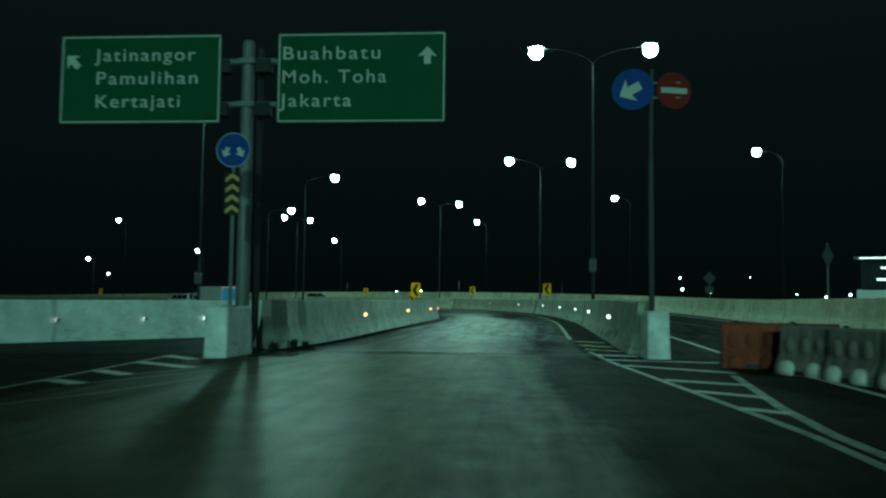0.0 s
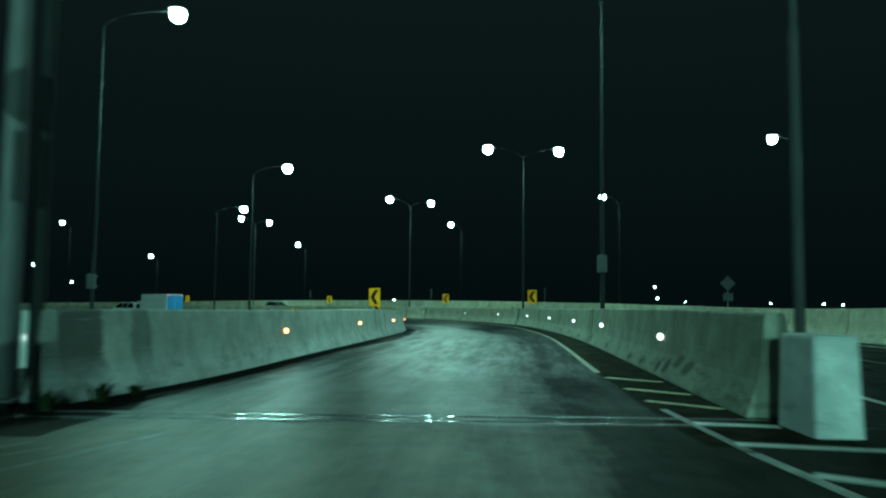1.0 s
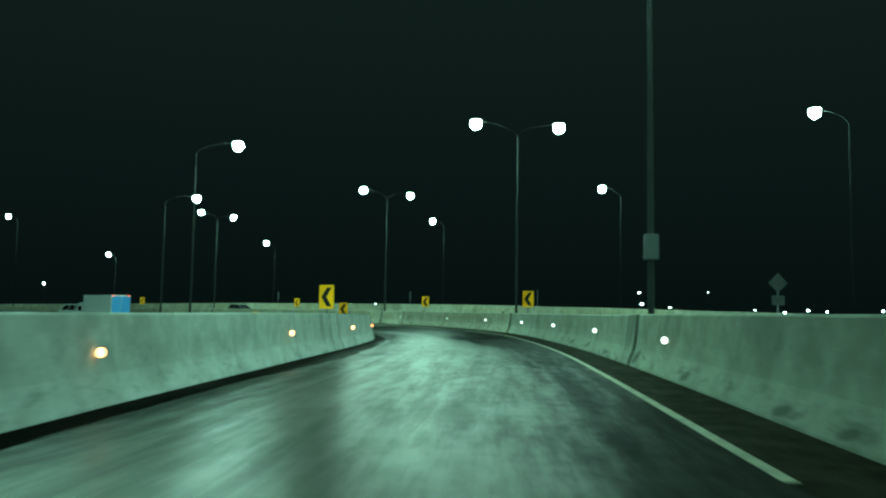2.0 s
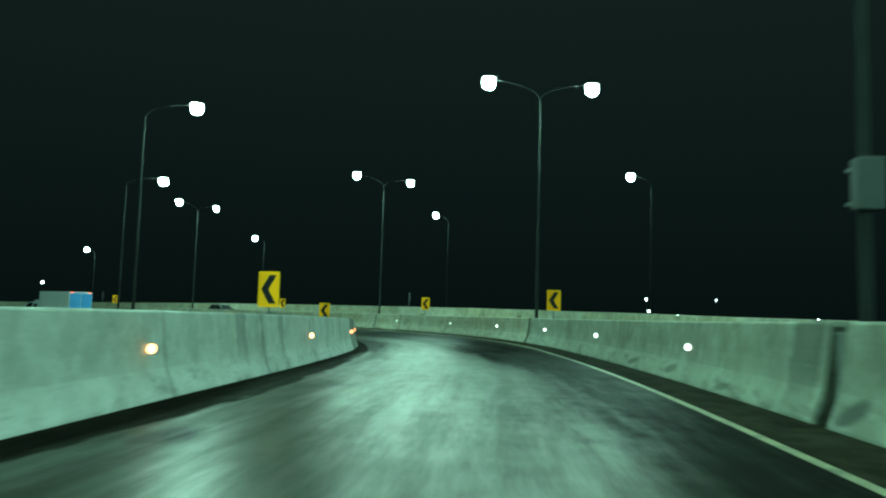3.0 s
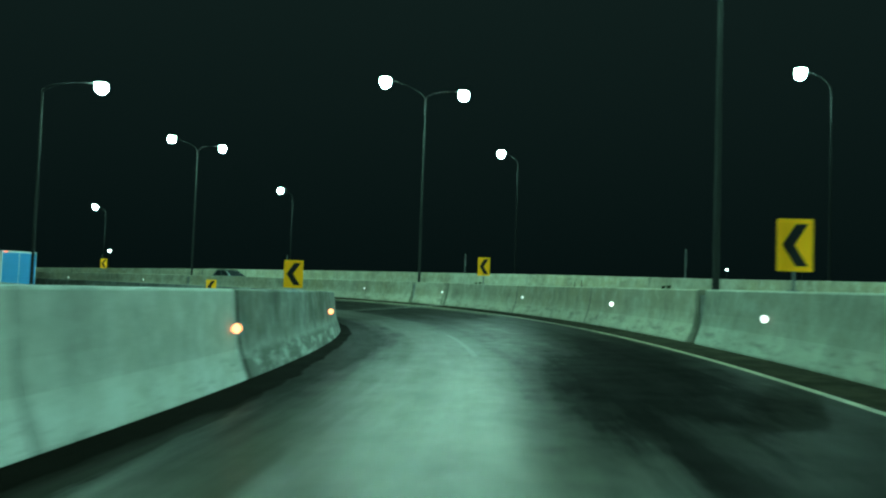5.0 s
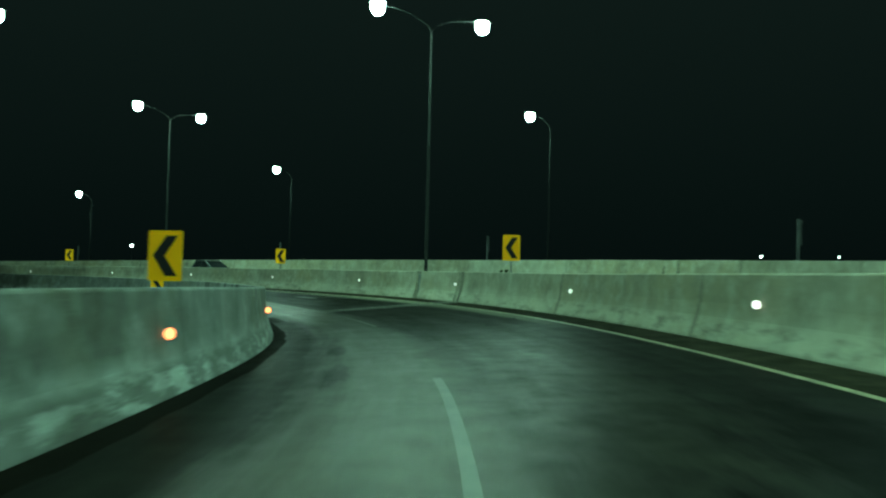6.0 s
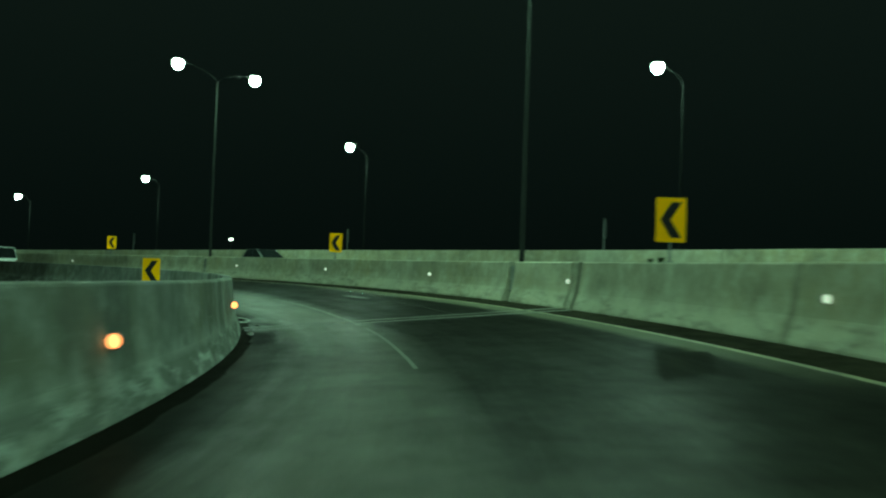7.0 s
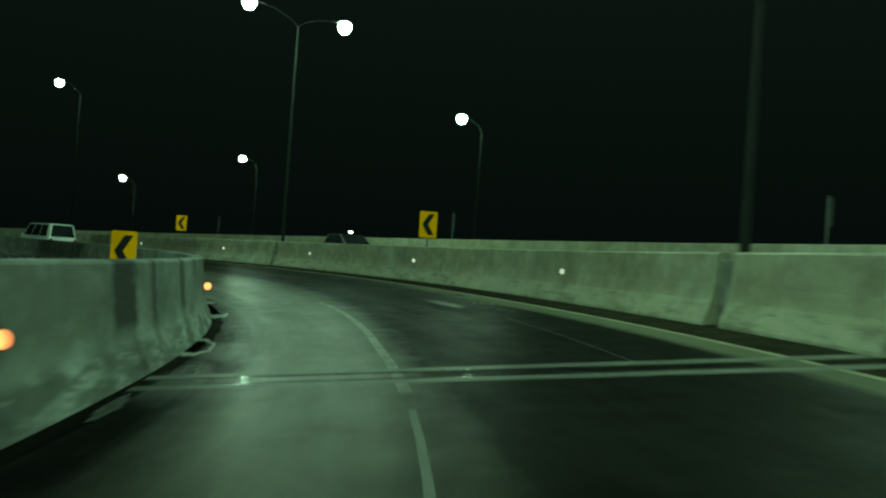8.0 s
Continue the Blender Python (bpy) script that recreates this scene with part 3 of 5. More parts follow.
def road_z(s, d):
    """The height of the road at s metres along the right edge and d metres to its left."""
    zr, zl, w = float(RIGHT.at(s)[2]), float(np.interp(s, _stations, _fall)), width(s)
    if d > w:
        return zl - 0.015 * (d - w)
    if d < 0:
        return zr + (zr - zl) / w * min(-d, 14)
    return zr + (zl - zr) * d / w


def on_road(s, d, up=0.0):
    p = RIGHT.beside(s, d)
    return Vector((p[0], p[1], road_z(s, d) + up))


def road_pose(s, d, up=0.0, turn=0.0):
    """Stands on the road at s, d, with +y along the road; turn in degrees to the left."""
    a, p = RIGHT.ahead(s), on_road(s, d, up)
    return Matrix.Translation(p) @ Matrix.Rotation(math.atan2(-a[0], a[1]) + radians(turn), 4, "Z")


def side_of(x, y):
    """s and d of a place."""
    s = RIGHT.near(x, y)
    p, a = RIGHT.at(s), RIGHT.ahead(s)
    return s, float((x - p[0]) * -a[1] + (y - p[1]) * a[0])


S0 = RIGHT.near(3.31, 24.95)

# ---- ground and road ----
bm = bmesh.new()
bmesh.ops.create_grid(bm, x_segments=60, y_segments=60, size=1600)
for v in bm.verts:
    v.co.z = -2.4 + 0.25 * noise.noise(Vector((v.co.x * 0.02, v.co.y * 0.02, 0)))
ground = part("ground", bm, GRASS)
ground.location = (0, 300, 0)
tagged(ground, "dark rough grass round the interchange", "ground", kind="structure")


def road_sheet(name, s_list, d_list, material, label):
    """A strip of road in the alignment's own coordinates, with sides that go down to the ground."""
    bm = bmesh.new()
    run, edge, wear_or_light = bm.loops.layers.uv.new("run"), bm.loops.layers.uv.new("edge"), bm.loops.layers.uv.new("wear_or_light")
    rows, where = [], {}
    for s in s_list:
        row = []
        for k, d in enumerate(d_list):
            v = bm.verts.new(on_road(s, d))
            where[v] = (s, d, width(s) - d)
            row.append(v)
        rows.append(row)
    for ra, rb in zip(rows, rows[1:]):
        for k in range(len(d_list) - 1):
            bm.faces.new((ra[k + 1], ra[k], rb[k], rb[k + 1]))
    for f in bm.faces:
        for lp in f.loops:
            s, d, e = where[lp.vert]
            # middle and half breadth of the painted pool of light along the ramp
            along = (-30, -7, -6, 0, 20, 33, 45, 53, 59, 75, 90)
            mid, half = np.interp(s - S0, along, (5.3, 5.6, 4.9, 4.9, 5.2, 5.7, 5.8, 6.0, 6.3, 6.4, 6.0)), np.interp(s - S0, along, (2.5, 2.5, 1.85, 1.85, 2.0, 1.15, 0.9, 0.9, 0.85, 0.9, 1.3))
            # widens or narrows the painted shadow band along the left barrier
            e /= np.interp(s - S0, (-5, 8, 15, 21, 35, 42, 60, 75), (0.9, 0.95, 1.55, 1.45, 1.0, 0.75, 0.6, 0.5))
            lp[run].uv, lp[edge].uv, lp[wear_or_light].uv = (s, d), (s, e), (s, (d - mid) / half)
    rim = [e for e in bm.edges if e.is_boundary]
    out = bmesh.ops.extrude_edge_only(bm, edges=rim)["geom"]
    for v in out:
        if isinstance(v, bmesh.types.BMVert):
            v.co.z = -2.6
    bmesh.ops.recalc_face_normals(bm, faces=bm.faces[:])
    ob = part(name, bm, material)
    return tagged(ob, label, "road", kind="structure")


d_list = [-10.2, -9.4, -7.5, -5, -3, -1, -0.3, 0, 0.5, 1, 2, 3, 4, 5, 6, 6.5, 7, 7.5, 8, 8.4, 9, 10, 13, 17, 22, 27]
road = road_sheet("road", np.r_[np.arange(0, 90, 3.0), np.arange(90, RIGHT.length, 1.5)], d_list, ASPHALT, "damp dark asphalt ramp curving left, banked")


# ---- concrete barriers, cast in sections ----
PROFILE = [(-0.19, -0.06), (-0.18, 0.03), (-0.13, 0.17), (-0.045, 0.40), (0.0, 0.66), (0.045, 1.15), (0.06, 1.175), (0.085, 1.185),
           (0.235, 1.185), (0.26, 1.175), (0.275, 1.15), (0.32, 0.66), (0.365, 0.40), (0.45, 0.17), (0.50, 0.03), (0.51, -0.06)]
RECESS = [(0.10, -0.06), (0.10, 1.04), (0.11, 1.06), (0.21, 1.06), (0.22, 1.04), (0.22, -0.06)]


def barrier_section(line, s0, s1, sign, height_of, parent, material=CONCRETE, step=0.9, outline=PROFILE):
    """One cast length: the profile swept along the line. sign: +1 where the back lies to the right of the line."""
    bm = bmesh.new()
    uv, ends = bm.loops.layers.uv.new("run"), bm.loops.layers.uv.new("ends")
    n = max(2, int(math.ceil((s1 - s0) / step)) + 1)
    rings, where = [], {}
    for s in np.linspace(s0, s1, n):
        ring = []
        for k, (o, h) in enumerate(outline):
            p = line.beside(s, -o * sign)
            v = bm.verts.new((p[0], p[1], height_of(s) + h))
            where[v] = (s, max(h, 0))
            ring.append(v)
        rings.append(ring)
    for ra, rb in zip(rings, rings[1:]):
        for k in range(len(outline) - 1):
            bm.faces.new((ra[k], ra[k + 1], rb[k + 1], rb[k]) if sign > 0 else (ra[k + 1], ra[k], rb[k], rb[k + 1]))
    bm.faces.new(rings[0] if sign < 0 else rings[0][::-1])
    bm.faces.new(rings[-1][::-1] if sign < 0 else rings[-1])
    bmesh.ops.recalc_face_normals(bm, faces=bm.faces[:])
    for f in bm.faces:
        for lp in f.loops:
            lp[uv].uv = where[lp.vert]
            lp[ends].uv = (where[lp.vert][0] - s0, s1 - where[lp.vert][0])
    return part("section", bm, material, parent)


def barrier(name, line, s0, s1, sign, height_of, label, length=5.0, gap=0.007, material=CONCRETE):
    top = thing(name, Matrix(), label, "barrier", "concrete barriers", "structure")
    s = s0
    while s < s1 - 0.3:
        e = min(s + length, s1)
        barrier_section(line, s, e - gap, sign, height_of, top, material)
        s = e
    return top


JOINT_A, JOINT_B = RIGHT.near(3.12, 19.0), S0 + 69.4
right_z = lambda s: float(RIGHT.at(s)[2])
left_z = lambda s: float(LEFT.at(s)[2])
POSTS = [RIGHT.near(x, y) for x, y in ((4.15, 38.5), (3.36, 68.15), (-7.2, 96.3), (-29.9, 115.6))]
STOPS = [JOINT_A + 0.35, POSTS[0], POSTS[1], JOINT_B, POSTS[2], POSTS[3], RIGHT.length - 1]
for k, (a, b) in enumerate(zip(STOPS, STOPS[1:])):
    a, b = a + ((0.27 if a == JOINT_B else 0.22) if k else 0.0), b - ((0.27 if b == JOINT_B else 0.22) if k < len(STOPS) - 2 else 0.0)
    count = max(1, round((b - a) / 10.0))
    run = barrier("barrier_right", RIGHT, a, b, 1, right_z, "pale stained concrete barrier with a grimy foot, broken at a lamp post", (b - a) / count + 1e-4, 0.007, DULL_CONCRETE if k <= 1 else WARM_CONCRETE)
    if k < len(STOPS) - 2:
        c = STOPS[k + 1]
        if c == JOINT_B:
            barrier_section(RIGHT, c - 0.14, c + 0.14, 1, right_z, run, WARM_CONCRETE)
        else:
            # the recess takes the darkened concrete, so its shade is in the colour
            barrier_section(RIGHT, c - 0.23, c + 0.23, 1, right_z, run, SHADED_STAINED_CONCRETE, outline=RECESS)
BEND = LEFT.near(-4.7, 60.5)
barrier("barrier_left", LEFT, 0.0, BEND, -1, left_z, "pale concrete barrier along the inside of the ramp", 5.0)
barrier("barrier_left", LEFT, BEND, LEFT.length - 1, -1, left_z, "stained concrete barrier along the inside of the bend, darkened for weaker light", 5.0, 0.007, SHADED_STAINED_CONCRETE)

OUTER_D = -9.4
OUTER = Line([(*RIGHT.beside(s, OUTER_D)[:2], road_z(s, OUTER_D)) for s in np.arange(0, RIGHT.length, 6.0)])
INNER_WAY = ((-11.6, 31.5), (-13.3, 39.6), (-15.3, 55.0), (-17.1, 69.4), (-20.6, 79.5), (-25.6, 87.7), (-34, 95.5), (-44, 101.5), (-58, 106), (-84, 109.5))
INNER = Line([(x, y, road_z(*side_of(x, y))) for x, y in INNER_WAY])
barrier("barrier_outer", OUTER, 40, OUTER.length - 2, 1, lambda s: float(OUTER.at(s)[2]), "pale concrete parapet beyond the opposite carriageway", 6.0, 0.012, WARM_CONCRETE)
barrier("barrier_inner", INNER, 0.5, INNER.length - 2, -1, lambda s: float(INNER.at(s)[2]), "dim concrete parapet on the far side of the left road", 6.0)
EXIT = Line([(-34, 10.5, -0.1), (-22, 17.2, -0.1), (-13.4, 23.6, -0.08), (-8.6, 27.6, -0.05), (-6.6, 29.8, -0.03)])
barrier("barrier_exit", EXIT, 0, EXIT.length, -1, lambda s: float(EXIT.at(s)[2]), "pale concrete barrier along the exit to the left", 5.0, 0.006, PLAIN_CONCRETE)

# ---- end blocks of the two barriers ----
def end_block(x, y, w, depth, h, label, turn):
    """A cast nose block: chamfered corners and a slightly wider foot."""
    bm = bmesh.new()
    box(bm, (w, depth, h), (0, 0, h / 2), 0.05)
    for v in bm.verts:
        k = 1.0 + 0.10 * (1 - v.co.z / h)
        v.co.x, v.co.y = v.co.x * k, v.co.y * k
    uv, ends = bm.loops.layers.uv.new("run"), bm.loops.layers.uv.new("ends")
    for f in bm.faces:
        for lp in f.loops:
            lp[uv].uv, lp[ends].uv = (lp.vert.co.x + lp.vert.co.y + 3, lp.vert.co.z), (2.0, 2.0)
    ob = part("concrete_block", bm, BLOCK, None, "", pose(x, y, -0.03, 0, 0, turn))
    return tagged(ob, label, "concrete block", "barrier end blocks")


end_block(3.36, 18.52, 0.44, 0.90, 1.05, "pale concrete end block with chamfered edges before the barrier", 0)
end_block(-5.62, 17.78, 0.46, 1.30, 1.07, "pale concrete end block under a keep-either-side sign", -4)


# ---- street lamps ----
def luminaire(parent, at, yaw, watts, lens=LAMP_LENS):
    """A cobra-head fitting: cast housing, lit lens below, one lamp under it."""
    m = Matrix.Translation(at) @ Matrix.Rotation(yaw, 4, "Z")
    bm = bmesh.new()
    bmesh.ops.create_uvsphere(bm, u_segments=20, v_segments=10, radius=0.5)
    for v in bm.verts:
        v.co.x, v.co.y, v.co.z = v.co.x * 0.82, v.co.y * 0.60, max(v.co.z, 0.0) * 0.22 + 0.06
    head = part("lamp_head", bm, STEEL_GREY, parent, "", m, True)
    bm = bmesh.new()
    bmesh.ops.create_uvsphere(bm, u_segments=20, v_segments=10, radius=0.5)
    # lens larger and rounder than a real one, so its shape imitates glare
    for v in bm.verts:
        v.co.x, v.co.y, v.co.z = v.co.x * 0.66 + 0.02, v.co.y * 0.54, min(v.co.z, 0.42) * 0.72 - 0.14
    part("lens", bm, lens, head, "bright white lit lens", None, True)
    if watts:
        lamp = bpy.data.lights.new("street_light", "SPOT")
        lamp.energy, lamp.color, lamp.spot_size, lamp.spot_blend, lamp.shadow_soft_size = watts, LAMP_COLOUR, radians(160), 0.6, 0.14
        ob = new("street_light", lamp)
        p = parent.matrix_basis @ m @ Vector((0.03, 0, -0.50))
        ob.matrix_basis = Matrix.Translation(p)


def lamp_post(m, height, arms, rise, label, group, watts, box_at=0.0, lens=LAMP_LENS, steel=POLE_STEEL):
    """A tapered octagonal post with one or two bent arms. arms: reach to the post's own x, negative to its left."""
    post = thing("street_lamp", m, label, "street lamp", group)
    bm = bmesh.new()
    tube(bm, (0, 0, 0.0), (0, 0, height), 0.088, 0.042, 8)
    box(bm, (0.36, 0.36, 0.03), (0, 0, 0.016), 0.004)
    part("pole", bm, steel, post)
    for reach in arms:
        pts, rad = [], []
        for k in range(11):
            u = k / 10
            a = u * math.pi / 2
            pts.append((reach * (1 - math.cos(a)) ** 0.9 * 0.94, 0, height - 0.1 + rise * math.sin(a)))
            rad.append(0.032 - 0.010 * u)
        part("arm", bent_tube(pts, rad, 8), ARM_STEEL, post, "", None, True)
        luminaire(post, (reach, 0, height - 0.1 + rise), 0.0 if reach > 0 else math.pi, watts, lens)
    if box_at:
        part("control_box", boxed((0.32, 0.22, 0.60), (-0.02, -0.14, box_at), 0.02), BOX_GREY, post, "grey steel control box")
        for z in (-0.2, 0.2):
            part("clamp", boxed((0.30, 0.30, 0.04), (0, 0, box_at + z), 0.005), GALVANISED, post)
    return post


# double-armed posts on the barrier between the two carriageways
for n, s in enumerate(POSTS):
    base = road_z(s, -0.36)
    lamp_post(road_pose(s, -0.36), 12.35 - base, (-2.62, 2.62), 0.85, "tall galvanised street lamp with two lit arms in a barrier recess",
              "double street lamps", LAMP_WATTS * (0.5 if n == 0 else 1.0), 2.75 if n == 0 else 0.0)
# single-armed posts beyond the inner road
for n, (x, y, top, back) in enumerate(((-13.75, 42.7, 13.8, 2.15), (-17.1, 69.4, 12.0, -0.05), (-25.6, 87.7, 11.3, 0.16))):
    s = INNER.near(x, y)
    p, a = INNER.beside(s, back), INNER.ahead(s)
    z = float(p[2]) + 1.186 if n else road_z(*side_of(p[0], p[1])) - 0.01
    lamp_post(Matrix.Translation((p[0], p[1], z)) @ Matrix.Rotation(math.atan2(-a[0], a[1]), 4, "Z"), top - 0.75 - z, (3.0 if n == 0 else 2.59 + back,), 0.85,
              "tall galvanised street lamp with one lit arm over the inner road", "single street lamps", LAMP_WATTS * (3.0 if n == 0 else 1.0), 2.4 if n == 0 else 0.0)
# single-armed posts beyond the opposite carriageway
for x, y, top in ((24.0, 36.0, 13.2), (19.92, 64.7, 13.2), (12.84, 93.1, 13.2), (-3.54, 117.0, 12.8), (-28.2, 133.9, 11.3), (-56.6, 147.0, 10.2), (-65.2, 132.0, 14.4), (-84.9, 159.0, 9.2)):
    s, d = side_of(x, y)
    p = RIGHT.beside(s, d - 2.0)
    a = RIGHT.ahead(s)
    m = Matrix.Translation((p[0], p[1], -2.4)) @ Matrix.Rotation(math.atan2(-a[0], a[1]), 4, "Z")
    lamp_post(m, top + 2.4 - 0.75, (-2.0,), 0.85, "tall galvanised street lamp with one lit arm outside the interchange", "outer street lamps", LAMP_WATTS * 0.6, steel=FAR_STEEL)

# far lamps over the town
for x, y, z, r in ((-290, 572, 18, 0.9), (155, 703, 12.5, 1.0), (150, 690, 22, 0.8), (178, 700, 10.0, 0.6), (250, 640, 6.5, 0.9), (285, 680, 9.0, 0.9), (305, 690, 8.5, 0.8), (330, 650, 9, 0.9),
                   (372, 640, 7, 0.7), (262, 735, 9.5, 0.6), (-70, 690, 9, 0.7), (-95, 720, 9.0, 0.6), (235, 780, 26, 0.5)):
    t = thing("distant_lamp", pose(x, y, -2.3), "distant lit lamp on a thin mast", "street lamp", "distant lamps")
    part("mast", tube(bmesh.new(), (0, 0, 0), (0, 0, z + 2.3), 0.16, 0.09, 8), GALVANISED, t)
    bm = bmesh.new()
    bmesh.ops.create_uvsphere(bm, u_segments=12, v_segments=8, radius=r, matrix=Matrix.Translation((0, 0, z + 2.3 + r * 0.6)))
    for v in bm.verts:
        v.co.z = z + 2.3 + (v.co.z - z - 2.3) * 0.8
    part("lens", bm, FAR_LENS, t, "lit white globe", None, True)


# ---- signs ----
def chevron(w, h):
    """The outline of an arrow head that points to -x."""
    a, b, t = w * 0.36, h * 0.40, w * 0.34
    return [(-a, 0), (a - t, b), (a, b), (-a + t * 1.02, 0), (a, -b), (a - t, -b)]


def chevron_sign(m, foot, label, w=0.60, h=0.90):
    """A bend marker on a short post that is bolted to the barrier."""
    t = thing("chevron_sign", m, label, "road sign", "bend markers")
    part("plate", plate(rounded(w, h, 0.03), 0.004), SIGN_YELLOW, t, "yellow reflective plate")
    bm = plate(chevron(w, h), 0.003)
    bmesh.ops.translate(bm, vec=(0, -0.0045, 0), verts=bm.verts[:])
    part("arrow", bm, SIGN_BLACK, t, "black arrow head")
    bm = plate(rounded(w - 0.03, h - 0.03, 0.02), 0.012)
    bmesh.ops.translate(bm, vec=(0, 0.0055, 0), verts=bm.verts[:])
    part("backing", bm, SIGN_BACK, t)
    bm = bmesh.new()
    tube(bm, (0, 0.045, -h / 2 - foot + 0.012), (0, 0.045, h / 2 - 0.12), 0.026, 0.026, 10)
    part("post", bm, GALVANISED, t)
    bm = bmesh.new()
    box(bm, (0.16, 0.12, 0.012), (0, 0.045, -h / 2 - foot + 0.006), 0.003)
    for sx in (-0.055, 0.055):
        tube(bm, (sx, 0.045, -h / 2 - foot + 0.01), (sx, 0.045, -h / 2 - foot + 0.03), 0.011, 0.011, 6)
    part("base_plate", bm, GALVANISED, t)
    return t


def on_barrier(line, s, o, sign, z_of, centre, facing, label, h=0.90):
    p = line.beside(s, -o * sign)
    top = z_of(s) + 1.186
    chevron_sign(pose(p[0], p[1], centre, 0, 0, facing), centre - h / 2 - top, label, 0.60, h)


for x, y, z, yaw in ((3.75, 64.2, 2.17, 3), (-3.05, 89.1, 2.33, 12), (-18.1, 107.6, 2.32, 32), (-40.8, 120.5, 2.39, 52), (-65.0, 126.6, 2.1, 60)):
    on_barrier(RIGHT, RIGHT.near(x, y), 0.16, 1, right_z, z, yaw, "yellow bend marker with a black arrow on the outer barrier")
for x, y, z, yaw in ((-4.95, 48.1, 1.80, -22), (-8.05, 73.8, 1.50, 2), (-19.6, 95.5, 0.82, 14)):
    s, d = side_of(x, y)
    chevron_sign(pose(x, y, z, 0, 0, yaw), z - 0.425 - road_z(s, d), "yellow bend marker with a black arrow behind the inner barrier", 0.60, 0.85)


def lettering(text, size, at, parent, material=SIGN_WHITE, width_to=0.0):
    """Raised letters, cut from the built-in font, facing -y."""
    cu = bpy.data.curves.new("lettering", "FONT")
    cu.body, cu.size, cu.extrude, cu.offset, cu.space_character = text, size, 0.002, size * 0.006, 1.2
    tmp = bpy.data.objects.new("lettering", cu)
    scene.collection.objects.link(tmp)
    bpy.context.view_layer.update()
    me = bpy.data.meshes.new_from_object(tmp.evaluated_get(bpy.context.evaluated_depsgraph_get()))
    bpy.data.objects.remove(tmp)
    me.name = "lettering"
    xs = [v.co.x for v in me.vertices]
    k = width_to / (max(xs) - min(xs)) if width_to else 1.0
    me.transform(Matrix.Translation(at) @ Matrix.Rotation(math.pi / 2, 4, "X") @ Matrix.Diagonal((k, 1, 1, 1)))
    # one mesh for each letter: islands that lie over one another belong together
    bm = bmesh.new()
    bm.from_mesh(me)
    bpy.data.meshes.remove(me)
    left, islands = set(bm.verts), []
    while left:
        stack, island = [left.pop()], []
        while stack:
            v = stack.pop()
            island.append(v)
            for e in v.link_edges:
                w = e.other_vert(v)
                if w in left:
                    left.remove(w)
                    stack.append(w)
        islands.append((min(v.co.x for v in island), max(v.co.x for v in island), island))
    islands.sort(key=lambda i: i[0])
    glyphs = []
    for x0, x1, island in islands:
        if glyphs and x0 < glyphs[-1][1] - 0.5 * min(x1 - x0, glyphs[-1][1] - glyphs[-1][0]):
            glyphs[-1] = (glyphs[-1][0], max(x1, glyphs[-1][1]), glyphs[-1][2] + island)
        else:
            glyphs.append((x0, x1, island))
    for x0, x1, island in glyphs:
        one, twin = bmesh.new(), {}
        for v in island:
            twin[v] = one.verts.new(v.co)
        for f in {f for v in island for f in v.link_faces}:
            one.faces.new([twin[v] for v in f.verts])
        part("letter", one, material, parent, "white raised letter")
    bm.free()


ARROW = [(0, 0.5), (0.42, 0.05), (0.15, 0.12), (0.15, -0.28), (-0.15, -0.28), (-0.15, 0.12), (-0.42, 0.05)]


def arrow(size, at, turn, parent, material=SIGN_WHITE):
    bm = plate([(x * size, z * size) for x, z in ARROW], 0.003)
    bmesh.ops.transform(bm, matrix=Matrix.Translation(at) @ Matrix.Rotation(radians(turn), 4, "Y"), verts=bm.verts[:])
    return part("arrow", bm, material, parent, "white arrow")


def panel(parent, cx, cz, w, h, lines, arrow_at, arrow_turn, text_x, text_widths):
    face = part("sign_panel", plate(rounded(w, h, 0.06), 0.03), SIGN_GREEN, parent, "green reflective direction panel", Matrix.Translation((cx, -0.22, cz)))
    bm = bmesh.new()
    for sx, sz, ww, hh in ((0, h / 2 - 0.05, w - 0.08, 0.035), (0, -h / 2 + 0.05, w - 0.08, 0.035), (-w / 2 + 0.05, 0, 0.035, h - 0.135), (w / 2 - 0.05, 0, 0.035, h - 0.135)):
        box(bm, (ww, 0.004, hh), (sx, -0.0045, sz))
    part("border", bm, SIGN_WHITE, face, "thin white border")
    for k, (text, tw) in enumerate(zip(lines, text_widths)):
        lettering(text, 0.46, (text_x, -0.005, h / 2 - 0.66 - 0.585 * k), face, SIGN_WHITE, tw)
    arrow(0.56, (arrow_at[0], -0.006, arrow_at[1]), arrow_turn, face)
    bm = bmesh.new()
    for z in (-h * 0.28, h * 0.28):
        box(bm, (w - 0.2, 0.05, 0.08), (0, 0.057, z), 0.006)
    part("rail", bm, GALVANISED, face)
    return face


# direction signs on one thick post, behind the left end block
sign = thing("direction_sign", pose(-6.20, 20.35, 0), "two green direction panels on a thick galvanised post", "road sign")
bm = bmesh.new()
tube(bm, (0, 0, -0.02), (0, 0, 7.55), 0.175, 0.15, 16)
box(bm, (0.6, 0.6, 0.04), (0, 0, 0.02), 0.006)
tube(bm, (0, 0, 7.55), (0, 0, 7.62), 0.16, 0.10, 16)
part("post", bm, GALVANISED, sign)
part("rear_post", tube(bmesh.new(), (0.22, 0.32, -0.02), (0.22, 0.32, 7.50), 0.095, 0.085, 12), POLE_STEEL, sign, "thinner dark stay behind the post")
